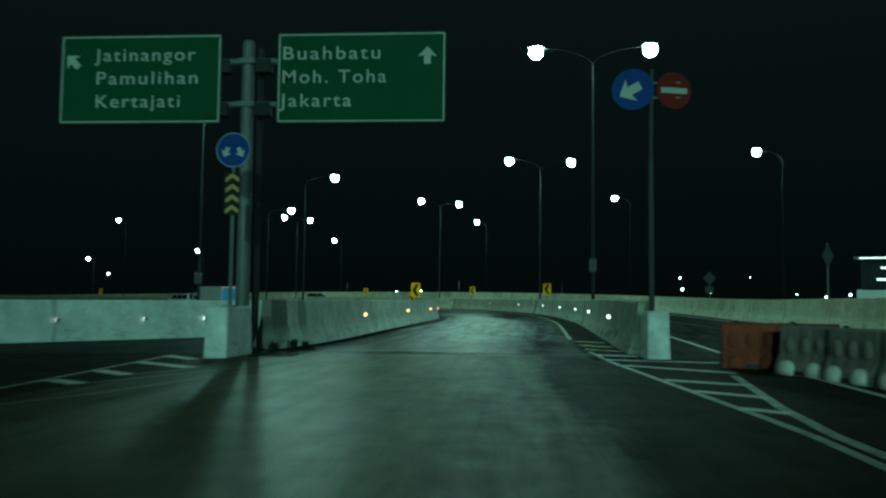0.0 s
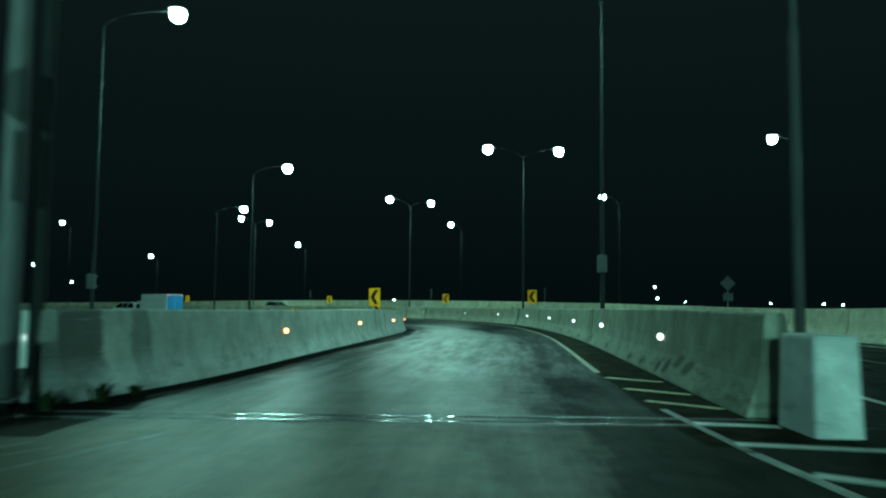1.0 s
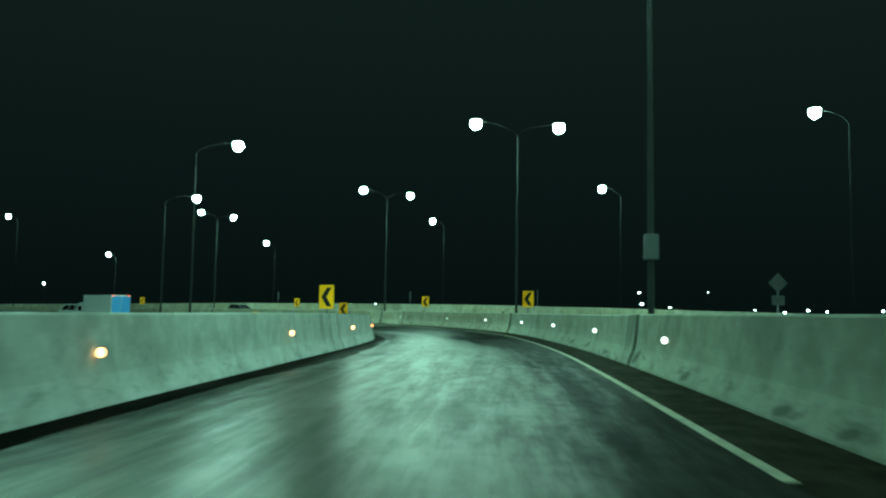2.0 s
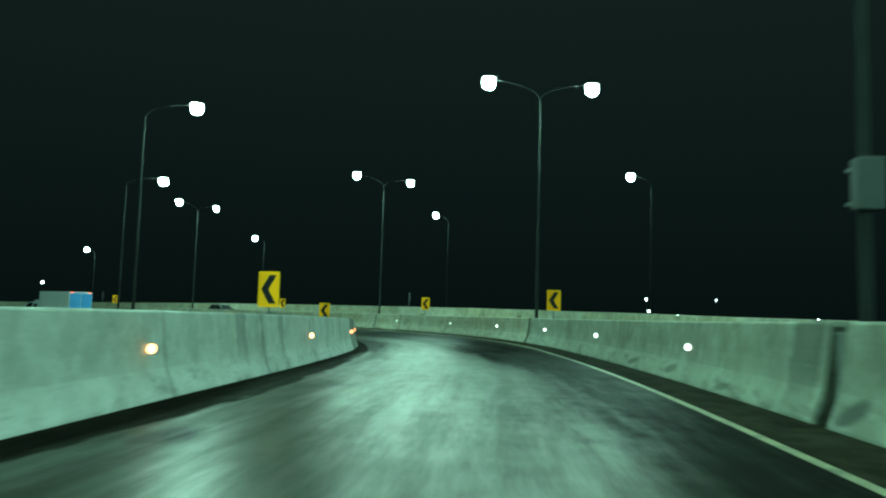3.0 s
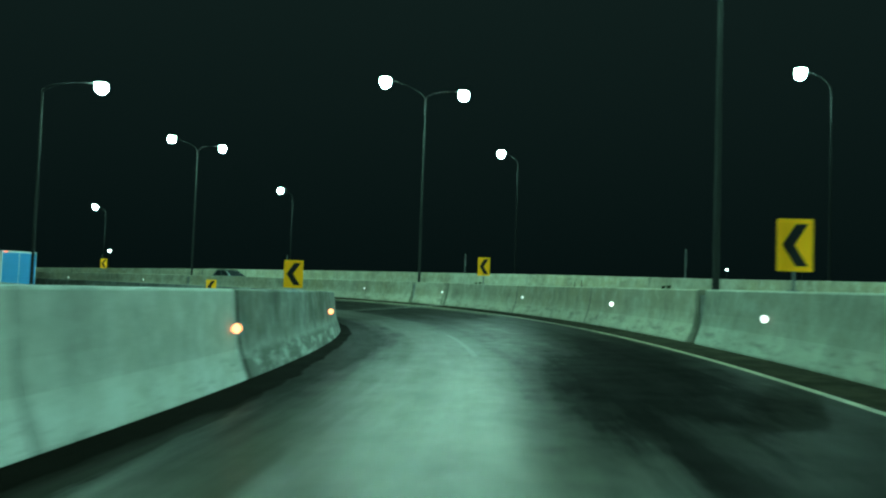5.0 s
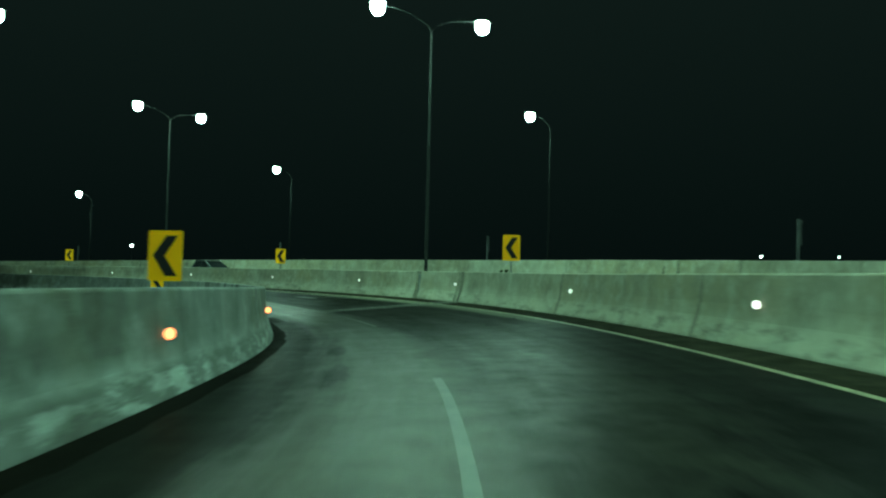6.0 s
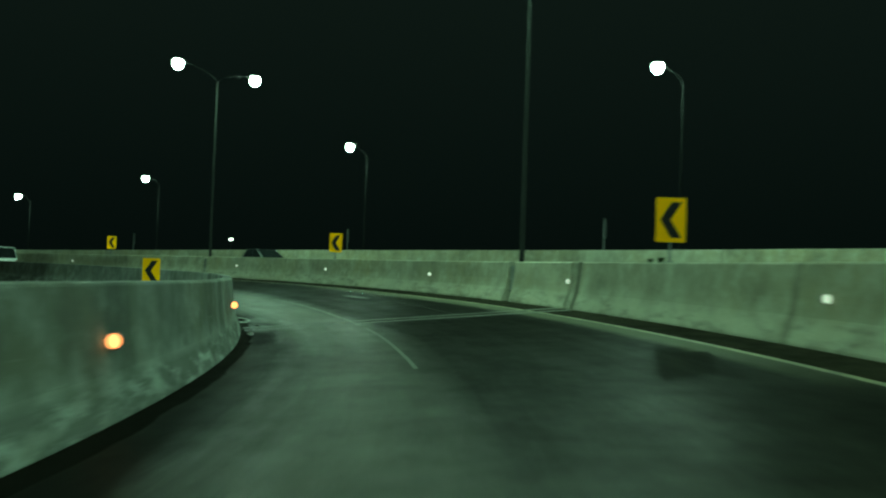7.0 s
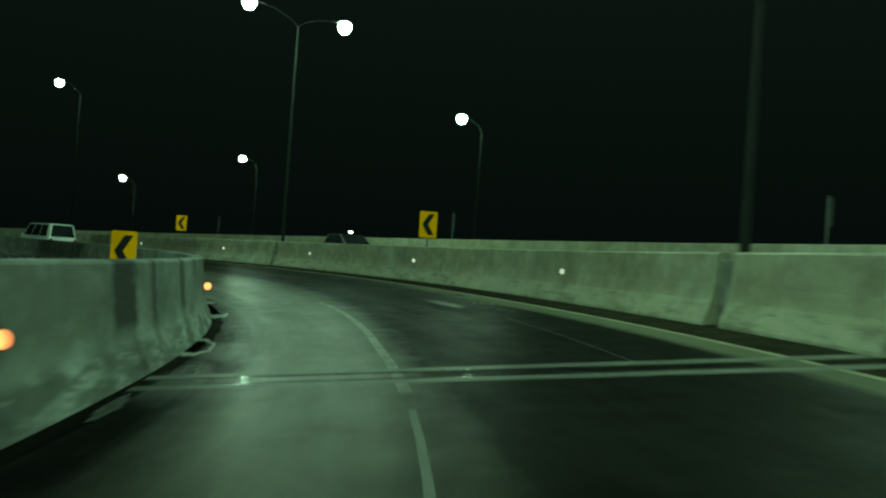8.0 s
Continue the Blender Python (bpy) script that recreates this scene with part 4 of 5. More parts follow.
for z in (7.06, 5.98):
    bm = bmesh.new()
    tube(bm, (-1.2, -0.10, z), (1.1, -0.10, z), 0.075, 0.075, 10)
    box(bm, (0.42, 0.42, 0.14), (0, 0, z), 0.02)
    bracket = part("bracket", bm, GALVANISED, sign)
    for sx in (-0.62, 0.42):
        clamp = boxed((0.40, 0.30, 0.34), (sx, -0.06, z - 0.13), 0.03)
        tube(clamp, (sx - 0.14, -0.23, z + 0.02), (sx - 0.14, -0.19, z + 0.02), 0.02, 0.02, 6)
        tube(clamp, (sx + 0.14, -0.23, z + 0.02), (sx + 0.14, -0.19, z + 0.02), 0.02, 0.02, 6)
        part("clamp", clamp, POLE_STEEL, bracket, "dark bolted clamp")
panel(sign, 2.87, 6.60, 4.15, 2.24, ("Buahbatu", "Moh. Toha", "Jakarta"), (1.62, 0.47), 0, -1.97, (2.40, 2.56, 1.78))
panel(sign, -2.67, 6.61, 4.12, 2.24, ("Jatinangor", "Pamulihan", "Kertajati"), (-1.70, 0.42), -45, -1.15, (2.58, 2.58, 2.14))

# keep-either-side sign on the left end block
sign = thing("keep_sign", pose(-5.5, 17.45, 1.03), "round blue sign with two white arrows over a striped panel", "road sign")
bm = bmesh.new()
tube(bm, (0, 0, 0), (0, 0, 3.62), 0.042, 0.038, 12)
box(bm, (0.22, 0.22, 0.02), (0, 0, 0.011), 0.004)
part("post", bm, GALVANISED, sign)
face = part("plate", plate(disc(0.37), 0.006), SIGN_BLUE, sign, "round blue plate", Matrix.Translation((0, -0.06, 3.27)))
part("rim", bent_tube([(0.355 * math.cos(2 * math.pi * k / 40), -0.004, 0.355 * math.sin(2 * math.pi * k / 40)) for k in range(41)], [0.008] * 41, 6), SIGN_WHITE, face)
arrow(0.28, (-0.14, -0.006, -0.02), -155, face)
arrow(0.28, (0.14, -0.006, -0.02), 155, face)
board = part("striped_panel", plate(rounded(0.34, 0.90, 0.02), 0.006), SIGN_BLACK, sign, "black panel with yellow upward arrows", Matrix.Translation((0, -0.06, 2.35)))
for k in range(4):
    z = -0.33 + 0.22 * k
    bm = plate([(0, z + 0.10), (-0.14, z), (-0.14, z - 0.09), (0, z + 0.01), (0.14, z - 0.09), (0.14, z)], 0.003)
    bmesh.ops.translate(bm, vec=(0, -0.005, 0), verts=bm.verts[:])
    part("stripe", bm, SIGN_TAN, board)

# keep-left and no-entry discs on a thin post behind the right end block
sign = thing("disc_sign", pose(3.40, 19.05, 0.0), "thin steel post with a blue and a red disc", "road sign")
bm = bmesh.new()
tube(bm, (0, 0, 0.0), (0, 0, 4.4), 0.058, 0.055, 12)
tube(bm, (0, 0, 4.4), (0.03, 0, 6.40), 0.042, 0.038, 12)
box(bm, (0.24, 0.24, 0.02), (0, 0, 0.012), 0.004)
part("post", bm, POST_STEEL, sign)
face = part("plate", plate(disc(0.46), 0.006), SIGN_BLUE, sign, "round blue plate", Matrix.Translation((-0.40, -0.09, 5.93)) @ Matrix.Rotation(radians(-6), 4, "Z"))
arrow(0.66, (0, -0.006, 0), -118, face)
face2 = part("plate", plate(disc(0.41), 0.006), SIGN_RED, sign, "round faded red plate", Matrix.Translation((0.50, -0.07, 5.90)) @ Matrix.Rotation(radians(14), 4, "Z"))
bm = boxed((0.62, 0.004, 0.125), (0, -0.004, 0), 0.0)
part("bar", bm, SIGN_WHITE, face2, "white bar")
bm = bmesh.new()
for z in (5.75, 6.08):
    box(bm, (1.2, 0.03, 0.04), (0.05, -0.045, z), 0.004)
part("bracket", bm, GALVANISED, sign)


# signs of the opposite carriageway, seen from behind
def back_sign(s, d, kind, h):
    top = road_z(s, OUTER_D) + 1.186
    m = road_pose(s, d, top - road_z(s, d))
    t = thing("outer_sign", m, "bare metal back of a road sign on the parapet", "road sign", "sign backs")
    part("post", tube(bmesh.new(), (0, 0, 0), (0, 0, h + 0.5), 0.03, 0.03, 10), GALVANISED, t)
    if kind == "diamond":
        part("plate", plate([(0.42, 0), (0, 0.42), (-0.42, 0), (0, -0.42)], 0.006), SIGN_BACK, t, "", Matrix.Translation((0, -0.04, h + 0.25)))
        part("plate", plate(rounded(0.55, 0.42, 0.03), 0.006), SIGN_BACK, t, "", Matrix.Translation((0, -0.04, h - 0.50)))
    elif kind == "lozenge":
        part("plate", plate([(0.24, 0), (0, 0.46), (-0.24, 0), (0, -0.46)], 0.006), SIGN_BACK, t, "", Matrix.Translation((0, -0.04, h)))
    else:
        part("plate", plate(rounded(0.55, 0.85, 0.03), 0.006), SIGN_BACK, t, "", Matrix.Translation((0.03, -0.04, h)) @ Matrix.Rotation(radians(62), 4, "Z"))


for x, y, kind, h in ((13.5, 54.5, "diamond", 1.05), (12.8, 35.0, "lozenge", 1.75), (7.32, 90.26, "plate", 0.95), (-7.1, 107.5, "plate", 0.95), (-25.06, 120.42, "plate", 0.95), (-47, 134, "plate", 0.95)):
    back_sign(RIGHT.near(x, y), OUTER_D - 0.16, kind, h)


# ---- small steelwork on the barriers ----
def anchor_pin(s, h):
    """A cut-off anchor bar that sticks out of the barrier's top."""
    t = thing("anchor_bar", road_pose(s, -0.16, right_z(s) + 1.183 - road_z(s, -0.16)), "rusty cut-off anchor bar in the barrier's top", "steel bar", "anchor bars")
    part("bar", tube(bmesh.new(), (0, 0, 0), (0.01, 0, h), 0.014, 0.012, 8), POLE_STEEL, t)
    part("nut", tube(bmesh.new(), (0, 0, 0.0), (0, 0, 0.03), 0.03, 0.03, 6), POLE_STEEL, t)


for s, h in ((53.5, 0.26), (54.25, 0.16)):
    anchor_pin(S0 + s, h)


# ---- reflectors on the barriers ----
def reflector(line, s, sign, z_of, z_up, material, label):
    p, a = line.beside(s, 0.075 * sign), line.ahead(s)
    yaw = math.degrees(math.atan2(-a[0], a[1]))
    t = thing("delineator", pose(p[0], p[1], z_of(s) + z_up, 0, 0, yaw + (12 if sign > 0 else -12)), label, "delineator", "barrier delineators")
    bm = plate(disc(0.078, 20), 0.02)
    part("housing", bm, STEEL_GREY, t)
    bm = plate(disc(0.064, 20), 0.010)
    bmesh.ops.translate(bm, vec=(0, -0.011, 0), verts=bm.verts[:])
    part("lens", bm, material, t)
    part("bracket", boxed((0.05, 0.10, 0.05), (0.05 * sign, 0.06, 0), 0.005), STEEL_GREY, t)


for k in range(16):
    reflector(RIGHT, S0 + 9.95 * k, 1, right_z, 0.68, WHITE_GLASS if k < 6 else DIM_GLASS, "small round white reflector on the concrete barrier, given a glow")
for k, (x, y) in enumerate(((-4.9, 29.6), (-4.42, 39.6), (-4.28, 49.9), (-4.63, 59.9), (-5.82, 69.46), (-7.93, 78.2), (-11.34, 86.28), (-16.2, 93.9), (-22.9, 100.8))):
    reflector(LEFT, LEFT.near(x, y), -1, left_z, 0.68, AMBER_GLASS if k > 2 else PALE_AMBER_GLASS, "small round amber reflector on the concrete barrier, given a glow")
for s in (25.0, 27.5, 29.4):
    reflector(EXIT, s, -1, lambda q: float(EXIT.at(q)[2]), 0.60, WHITE_GLASS, "small round white reflector on the concrete barrier, given a glow")


# ---- road markings ----
def stripe(name, s0, s1, d_of, w, material, label, step=1.0, up=0.005):
    """A painted line along the road."""
    bm = bmesh.new()
    prev = None
    for s in np.linspace(s0, s1, max(2, int((s1 - s0) / step) + 1)):
        d = d_of(s)
        pair = [bm.verts.new(on_road(s, d - w / 2, up)), bm.verts.new(on_road(s, d + w / 2, up))]
        if prev:
            bm.faces.new((prev[1], prev[0], pair[0], pair[1]))
        prev = pair
    return tagged(part(name, bm, material), label, "road marking", "road markings", "structure")


def bar(a, b, w, material, label, up=0.006):
    """A short painted bar between two places on the road."""
    a, b = Vector((*a, 0)), Vector((*b, 0))
    side = (b - a).cross(Vector((0, 0, 1))).normalized() * w / 2
    bm = bmesh.new()
    vs = []
    for p in (a + side, a - side, b - side, b + side):
        s, d = side_of(p.x, p.y)
        vs.append(bm.verts.new((p.x, p.y, road_z(s, d) + up)))
    bm.faces.new(vs)
    bmesh.ops.recalc_face_normals(bm, faces=bm.faces[:])
    for f in bm.faces:
        if f.normal.z < 0:
            f.normal_flip()
    return tagged(part("road_marking", bm, material), label, "road marking", "road markings", "structure")


stripe("edge_line", S0 + 0.3, RIGHT.length - 5, lambda s: 1.17, 0.12, EDGE_LINE, "worn white edge line beside the barrier")
stripe("lane_line", S0 + 13.5, S0 + 24.5, lambda s: float(np.interp(s - S0, (19, 24.5), (5.5, 5.66))), 0.14, FADED_LINE, "faded white lane line")
def bend_line(s):
    return float(np.interp(s - S0, (40, 46, 50, 62, 72, 80, 92), (5.18, 5.28, 5.40, 5.64, 5.62, 5.28, 5.3)))


stripe("lane_line", S0 + 40, S0 + 47.2, bend_line, 0.11, PALE_LINE, "faded white lane line through the bend")
stripe("lane_line", S0 + 59.5, S0 + 67.4, bend_line, 0.06, PALE_LINE, "faded white lane line through the bend")
stripe("lane_line", S0 + 68.3, S0 + 82, bend_line, 0.12, FADED_LINE, "faded white lane line through the bend")
stripe("road_seam", S0 + 69.9, S0 + 76, lambda s: float(np.interp(s - S0, (66, 70, 76), (3.05, 2.98, 2.74))), 0.022, FAINT_LINE, "pale sealed seam in the asphalt")
# gore on the right: two edge lines and slanted bars
def worn_run(points, w, material, label):
    for p, q in zip(points, points[1:]):
        bar(p, q, w, material, label)


worn_run([(2.25, 17.2), (2.69, 11.8), (2.85, 9.9), (2.93, 8.7), (2.86, -14.0)], 0.12, GORE_EDGE, "worn white line along the gore")
worn_run([(3.89, 14.6), (3.31, 10.7), (3.14, 8.8), (3.12, -14.0)], 0.14, GORE_EDGE, "worn white line along the gore")
for p, q in (((2.22, 18.95), (3.05, 18.75)), ((2.25, 17.64), (4.40, 17.17)), ((2.39, 16.31), (4.05, 15.02)), ((2.60, 13.67), (3.70, 13.05)), ((2.70, 12.20), (3.47, 11.58)), ((2.80, 10.53), (3.24, 10.17))):
    bar(p, q, 0.21, GORE_LINE, "worn white slanted bar in the gore", 0.009)
for y in (23.9, 22.1, 20.6):
    bar((2.14, y + 0.35), (2.92, y - 0.42), 0.15, YELLOW_LINE, "worn yellowish slanted bar beside the barrier")
bar((2.16, 20.1), (2.25, 17.3), 0.10, FADED_LINE, "faded white line beside the barrier")
# gore on the left: nested angled bars, each with a thin long arm
worn_run([(-6.30, -8.0), (-5.95, 8.6), (-5.43, 9.8), (-4.89, 10.9), (-4.37, 13.0), (-3.90, 15.0), (-3.09, 17.9)], 0.10, FADED_LINE, "worn white line along the gore")
worn_run([(-6.35, 8.2), (-6.55, 12.5), (-6.92, 18.0)], 0.11, GORE_EDGE, "worn white line along the gore")
for p, q, r in (((-6.47, 12.55), (-5.72, 12.0), (-4.20, 15.2)), ((-6.60, 14.15), (-5.68, 13.35), (-3.75, 17.0)), ((-6.75, 16.0), (-5.24, 14.75), (-4.05, 17.3)), ((-6.90, 17.7), (-5.95, 16.7), (-5.5, 17.0))):
    bar(p, q, 0.27, GORE_LINE, "worn white slanted bar in the gore", 0.009)
    bar(q, r, 0.08, FADED_LINE, "thin worn arm of an angled bar", 0.009)
bar((-4.7, 15.0), (-3.1, 8.6), 0.15, FADED_LINE, "faded white line")
# opposite carriageway
stripe("outer_line", 78, RIGHT.length - 5, lambda s: -2.0, 0.13, WHITE_LINE, "worn white edge line of the opposite carriageway")
stripe("outer_line", 78, RIGHT.length - 5, lambda s: -8.2, 0.13, WHITE_LINE, "worn white edge line of the opposite carriageway")
stripe("outer_line", 78, RIGHT.length - 5, lambda s: -5.1, 0.12, FADED_LINE, "faded lane line of the opposite carriageway")


# ---- expansion joints ----
def expansion_joint(s, d0, d1, half, label, wide=0.27, seal=0.06, steel=None):
    steel = steel or STEEL_EDGE
    t = thing("expansion_joint", Matrix(), label, "expansion joint", "expansion joints", "structure")
    for o, w, material, name in ((-half, wide, steel, "steel_edge"), (half, wide, steel, "steel_edge"), (-half + wide / 2 + seal / 2 + 0.005, seal, RUBBER_SEAL, "rubber_seal"), (half - wide / 2 - seal / 2 - 0.005, seal, RUBBER_SEAL, "rubber_seal")):
        bm = bmesh.new()
        prev = None
        for d in np.linspace(d0, d1, 18):
            a, b = on_road(s + o - w / 2, d, 0.008), on_road(s + o + w / 2, d, 0.008)
            pair = [bm.verts.new(a), bm.verts.new(b)]
            if prev:
                bm.faces.new((prev[0], prev[1], pair[1], pair[0]))
            prev = pair
        for f in bm.faces:
            f.normal_update()
            if f.normal.z < 0:
                f.normal_flip()
        part(name, bm, material, t)


expansion_joint(JOINT_A - 0.1, -0.9, 8.4, 0.27, "double expansion joint with black seals across the asphalt", 0.06, 0.10, DULL_STEEL)
expansion_joint(JOINT_B, 0.25, 5.5, 0.40, "double steel expansion joint across the banked bend")
expansion_joint(JOINT_B, 5.5, 8.1, 0.40, "worn dark end of the expansion joint", steel=DULL_STEEL)


# ---- water-filled barriers on the opposite carriageway ----
def water_barrier(m, material, foot, label):
    """A hollow moulded block: broad foot, waist, ribs and a fork-lift slot."""
    t = thing("water_barrier", m, label, "plastic barrier", "water-filled barriers")
    prof = [(-0.25, 0.0), (-0.25, 0.14), (-0.13, 0.36), (-0.10, 0.78), (-0.06, 0.82), (0.06, 0.82), (0.10, 0.78), (0.13, 0.36), (0.25, 0.14), (0.25, 0.0)]
    bm = bmesh.new()
    rings = []
    for k in range(17):
        x = -0.5 + k / 16
        dent = 0.90 if k % 4 == 2 else 1.0
        rings.append([bm.verts.new((x, y * (dent if 0.1 < z < 0.8 else 1.0), z)) for y, z in prof])
    for ra, rb in zip(rings, rings[1:]):
        for j in range(len(prof) - 1):
            bm.faces.new((ra[j], ra[j + 1], rb[j + 1], rb[j]))
        bm.faces.new((ra[-1], ra[0], rb[0], rb[-1]))
    bm.faces.new(rings[0])
    bm.faces.new(rings[-1][::-1])
    bmesh.ops.recalc_face_normals(bm, faces=bm.faces[:])
    part("body", bm, material, t)
    for side in (-1, 1):
        for k in range(3):
            bm = bmesh.new()
            bmesh.ops.create_uvsphere(bm, u_segments=12, v_segments=8, radius=0.5)
            bmesh.ops.transform(bm, matrix=Matrix.Translation((-0.31 + 0.31 * k, side * 0.115, 0.50)) @ Matrix.Diagonal((0.20, 0.12, 0.30, 1)), verts=bm.verts[:])
            part("rib", bm, material, t, "", None, True)
        for k in range(2):
            bm = bmesh.new()
            bmesh.ops.create_uvsphere(bm, u_segments=12, v_segments=8, radius=0.5)
            for v in bm.verts:
                v.co.z = max(v.co.z, -0.25)
            bmesh.ops.transform(bm, matrix=Matrix.Translation((-0.27 + 0.54 * k, side * 0.22, 0.0835)) @ Matrix.Diagonal((0.36, 0.22, 0.33, 1)), verts=bm.verts[:])
            part("foot", bm, foot, t, "paler scuffed foot", None, True)
    part("filler_cap", tube(bmesh.new(), (-0.25, 0, 0.82), (-0.25, 0, 0.85), 0.05, 0.05, 12), RUBBER, t)
    # no slot is cut: a solid black block imitates its shade
    part("slot", boxed((0.22, 0.515, 0.07), (0, 0, 0.05), 0.01), RUBBER, t, "black block that imitates the shade in the fork slot")
    return t


for x, y, turn, material, label in ((4.65, 16.25, -8, RED_PLASTIC, "faded red plastic water-filled barrier on the asphalt"),
                                    (5.55, 15.9, -28, RED_PLASTIC, "faded red plastic water-filled barrier on the asphalt"),
                                    (5.15, 14.75, -62, WHITE_PLASTIC, "dirty white plastic water-filled barrier on the asphalt"),
                                    (5.45, 13.65, -72, WHITE_PLASTIC, "dirty white plastic water-filled barrier on the asphalt"),
                                    (5.75, 12.55, -75, WHITE_PLASTIC, "dirty white plastic water-filled barrier on the asphalt")):
    s, d = side_of(x, y)
    water_barrier(pose(x, y, road_z(s, d) - 0.002, 0, 0, turn), material, RED_PLASTIC if material == RED_PLASTIC else PALE_PLASTIC, label)


# ---- patches, puddles and drains on the asphalt ----
PATCH = mat_asphalt("patch_asphalt", 0.0045, False)
PALE_RIM = mat_plain("pale_mortar", (0.30, 0.31, 0.29), 0.8, 0, 12, 0.3)


def road_blot(s0, d0, length, breadth, material, name, label, skew=0.0, ragged=0.25, up=0.004, seed=1, corners=26):
    """A flat uneven patch on the road."""
    rng = random.Random(seed)
    bm = bmesh.new()
    run, edge = bm.loops.layers.uv.new("run"), bm.loops.layers.uv.new("edge")
    vs, where = [], {}
    for k in range(corners):
        a = 2 * math.pi * k / corners
        q = 1 - ragged * rng.random()
        ds, dd = length / 2 * math.cos(a) * q, breadth / 2 * math.sin(a) * q
        v = bm.verts.new(on_road(s0 + ds + skew * dd, d0 + dd + 0.12 * skew * ds, up))
        where[v] = (s0 + ds, d0 + dd)
        vs.append(v)
    f = bm.faces.new(vs)
    f.normal_update()
    if f.normal.z < 0:
        f.normal_flip()
    for lp in f.loops:
        lp[run].uv = lp[edge].uv = where[lp.vert]
    bmesh.ops.triangulate(bm, faces=bm.faces[:])
    return tagged(part(name, bm, material), label, "road patch", "road patches", "structure")


def road_patch(s0, s1, d0, d1, skew, label):
    """A cut and refilled rectangle."""
    bm = bmesh.new()
    run, edge = bm.loops.layers.uv.new("run"), bm.loops.layers.uv.new("edge")
    vs, where = [], {}
    for s, d in ((s0, d0 + skew), (s0, d1 + skew), (s1, d1), (s1, d0)):
        v = bm.verts.new(on_road(s, d, 0.005))
        where[v] = (s, d)
        vs.append(v)
    f = bm.faces.new(vs)
    f.normal_update()
    if f.normal.z < 0:
        f.normal_flip()
    for lp in f.loops:
        lp[run].uv = lp[edge].uv = where[lp.vert]
    return tagged(part("asphalt_patch", bm, PATCH), label, "road patch", "road patches", "structure")


road_patch(S0 + 57.4, S0 + 60.1, 1.55, 2.45, 0.65, "darker refilled rectangle of asphalt")
HOLE = mat_plain("black_drain_sheet", (0.004, 0.004, 0.004), 0.95, 0, 20, 0.2, gloss=0.0)
WET = mat_plain("standing_water_film", (0.012, 0.013, 0.012), 0.24, 0, 9, 0.3, 0.05)


def drain(s, d, long, wide, label):
    """A scupper in the gutter: an uneven mortar rim round a flat black sheet for its mouth."""
    t = thing("road_drain", road_pose(s, d, 0.0), label, "drain", "gutter drains")
    rng = random.Random(int(s * 10))
    ragged = [1 + 0.22 * (rng.random() - 0.5) for k in range(24)]
    bm = bmesh.new()
    rings = [[bm.verts.new((wide * r * ragged[k] * math.cos(2 * math.pi * k / 24), long * r * ragged[k] * math.sin(2 * math.pi * k / 24), z)) for k in range(24)]
             for r, z in ((0.66, 0.002), (0.61, 0.022), (0.50, 0.020), (0.485, 0.004))]
    for ra, rb in zip(rings, rings[1:]):
        for k in range(24):
            bm.faces.new((ra[k], ra[(k + 1) % 24], rb[(k + 1) % 24], rb[k]))
    part("rim", bm, PALE_RIM, t, "pale mortar rim")
    # the road isn't cut: a black face imitates the dark inside the drain
    bm = bmesh.new()
    bm.faces.new([bm.verts.new((wide * 0.5 * ragged[k] * math.cos(2 * math.pi * k / 24), long * 0.5 * ragged[k] * math.sin(2 * math.pi * k / 24), 0.007)) for k in range(24)])
    part("mouth_sheet", bm, HOLE, t, "flat black sheet in place of the open mouth")


for s, d, long, wide in ((73.1, 7.98, 1.5, 0.42), (81.2, 7.78, 3.6, 0.62)):
    drain(S0 + s, d, long, wide, "black gutter drain with a pale rim beside the barrier")
for k, (s, d, a, b) in enumerate(((83.0, 1.62, 2.4, 0.45), (79.9, 1.95, 1.8, 0.35), (77.6, 2.2, 1.2, 0.2), (68.0, 8.0, 1.8, 0.2), (70.4, 7.75, 1.3, 0.28))):
    road_blot(S0 + s, d, a, b, WET, "puddle", "thin puddle that mirrors the lamps", 0.3, 0.45, 0.005, 70 + k)


# ---- weeds in the dirt at the barrier ends ----
def weed(x, y, reach, seed, z=None):
    """A tuft of bent, tapering blades."""
    rng = random.Random(seed)
    bm = bmesh.new()
    for k in range(46):
        a, lean, h = rng.uniform(0, 2 * math.pi), rng.uniform(0.2, 1.0), reach * rng.uniform(0.45, 1.0)
        out, side = Vector((math.cos(a), math.sin(a), 0)), Vector((-math.sin(a), math.cos(a), 0)) * rng.uniform(0.010, 0.022)
        foot = out * rng.uniform(0.0, 0.30) * reach
        mid, tip = foot + out * lean * h * 0.35 + Vector((0, 0, h * 0.62)), foot + out * lean * h * 0.95 + Vector((0, 0, h * 0.80))
        v = [bm.verts.new(p) for p in (foot - side, foot + side, mid + side * 0.8, mid - side * 0.8, tip)]
        bm.faces.new((v[0], v[1], v[2], v[3]))
        bm.faces.new((v[3], v[2], v[4]))
    s, d = side_of(x, y)
    t = thing("weed_tuft", pose(x, y, road_z(s, d) - 0.004 if z is None else z), "dark tuft of weeds in dirt beside the concrete barrier" if z is None else "small dark weed in the crack of the barrier's coping", "weeds", "weed tufts")
    part("foliage", bm, WEED, t)


for k, (x, y, reach) in enumerate(((-5.20, 19.6, 0.34), (-4.95, 20.4, 0.36), (-4.84, 21.2, 0.22), (-5.35, 18.7, 0.26))):
    weed(x, y, reach, 300 + k)
for k, (s, reach) in enumerate(((162.3, 0.16), (162.75, 0.12), (142.6, 0.13), (143.0, 0.10))):
    weed(*RIGHT.beside(s, -0.10)[:2], reach, 340 + k, right_z(s) + 1.182)


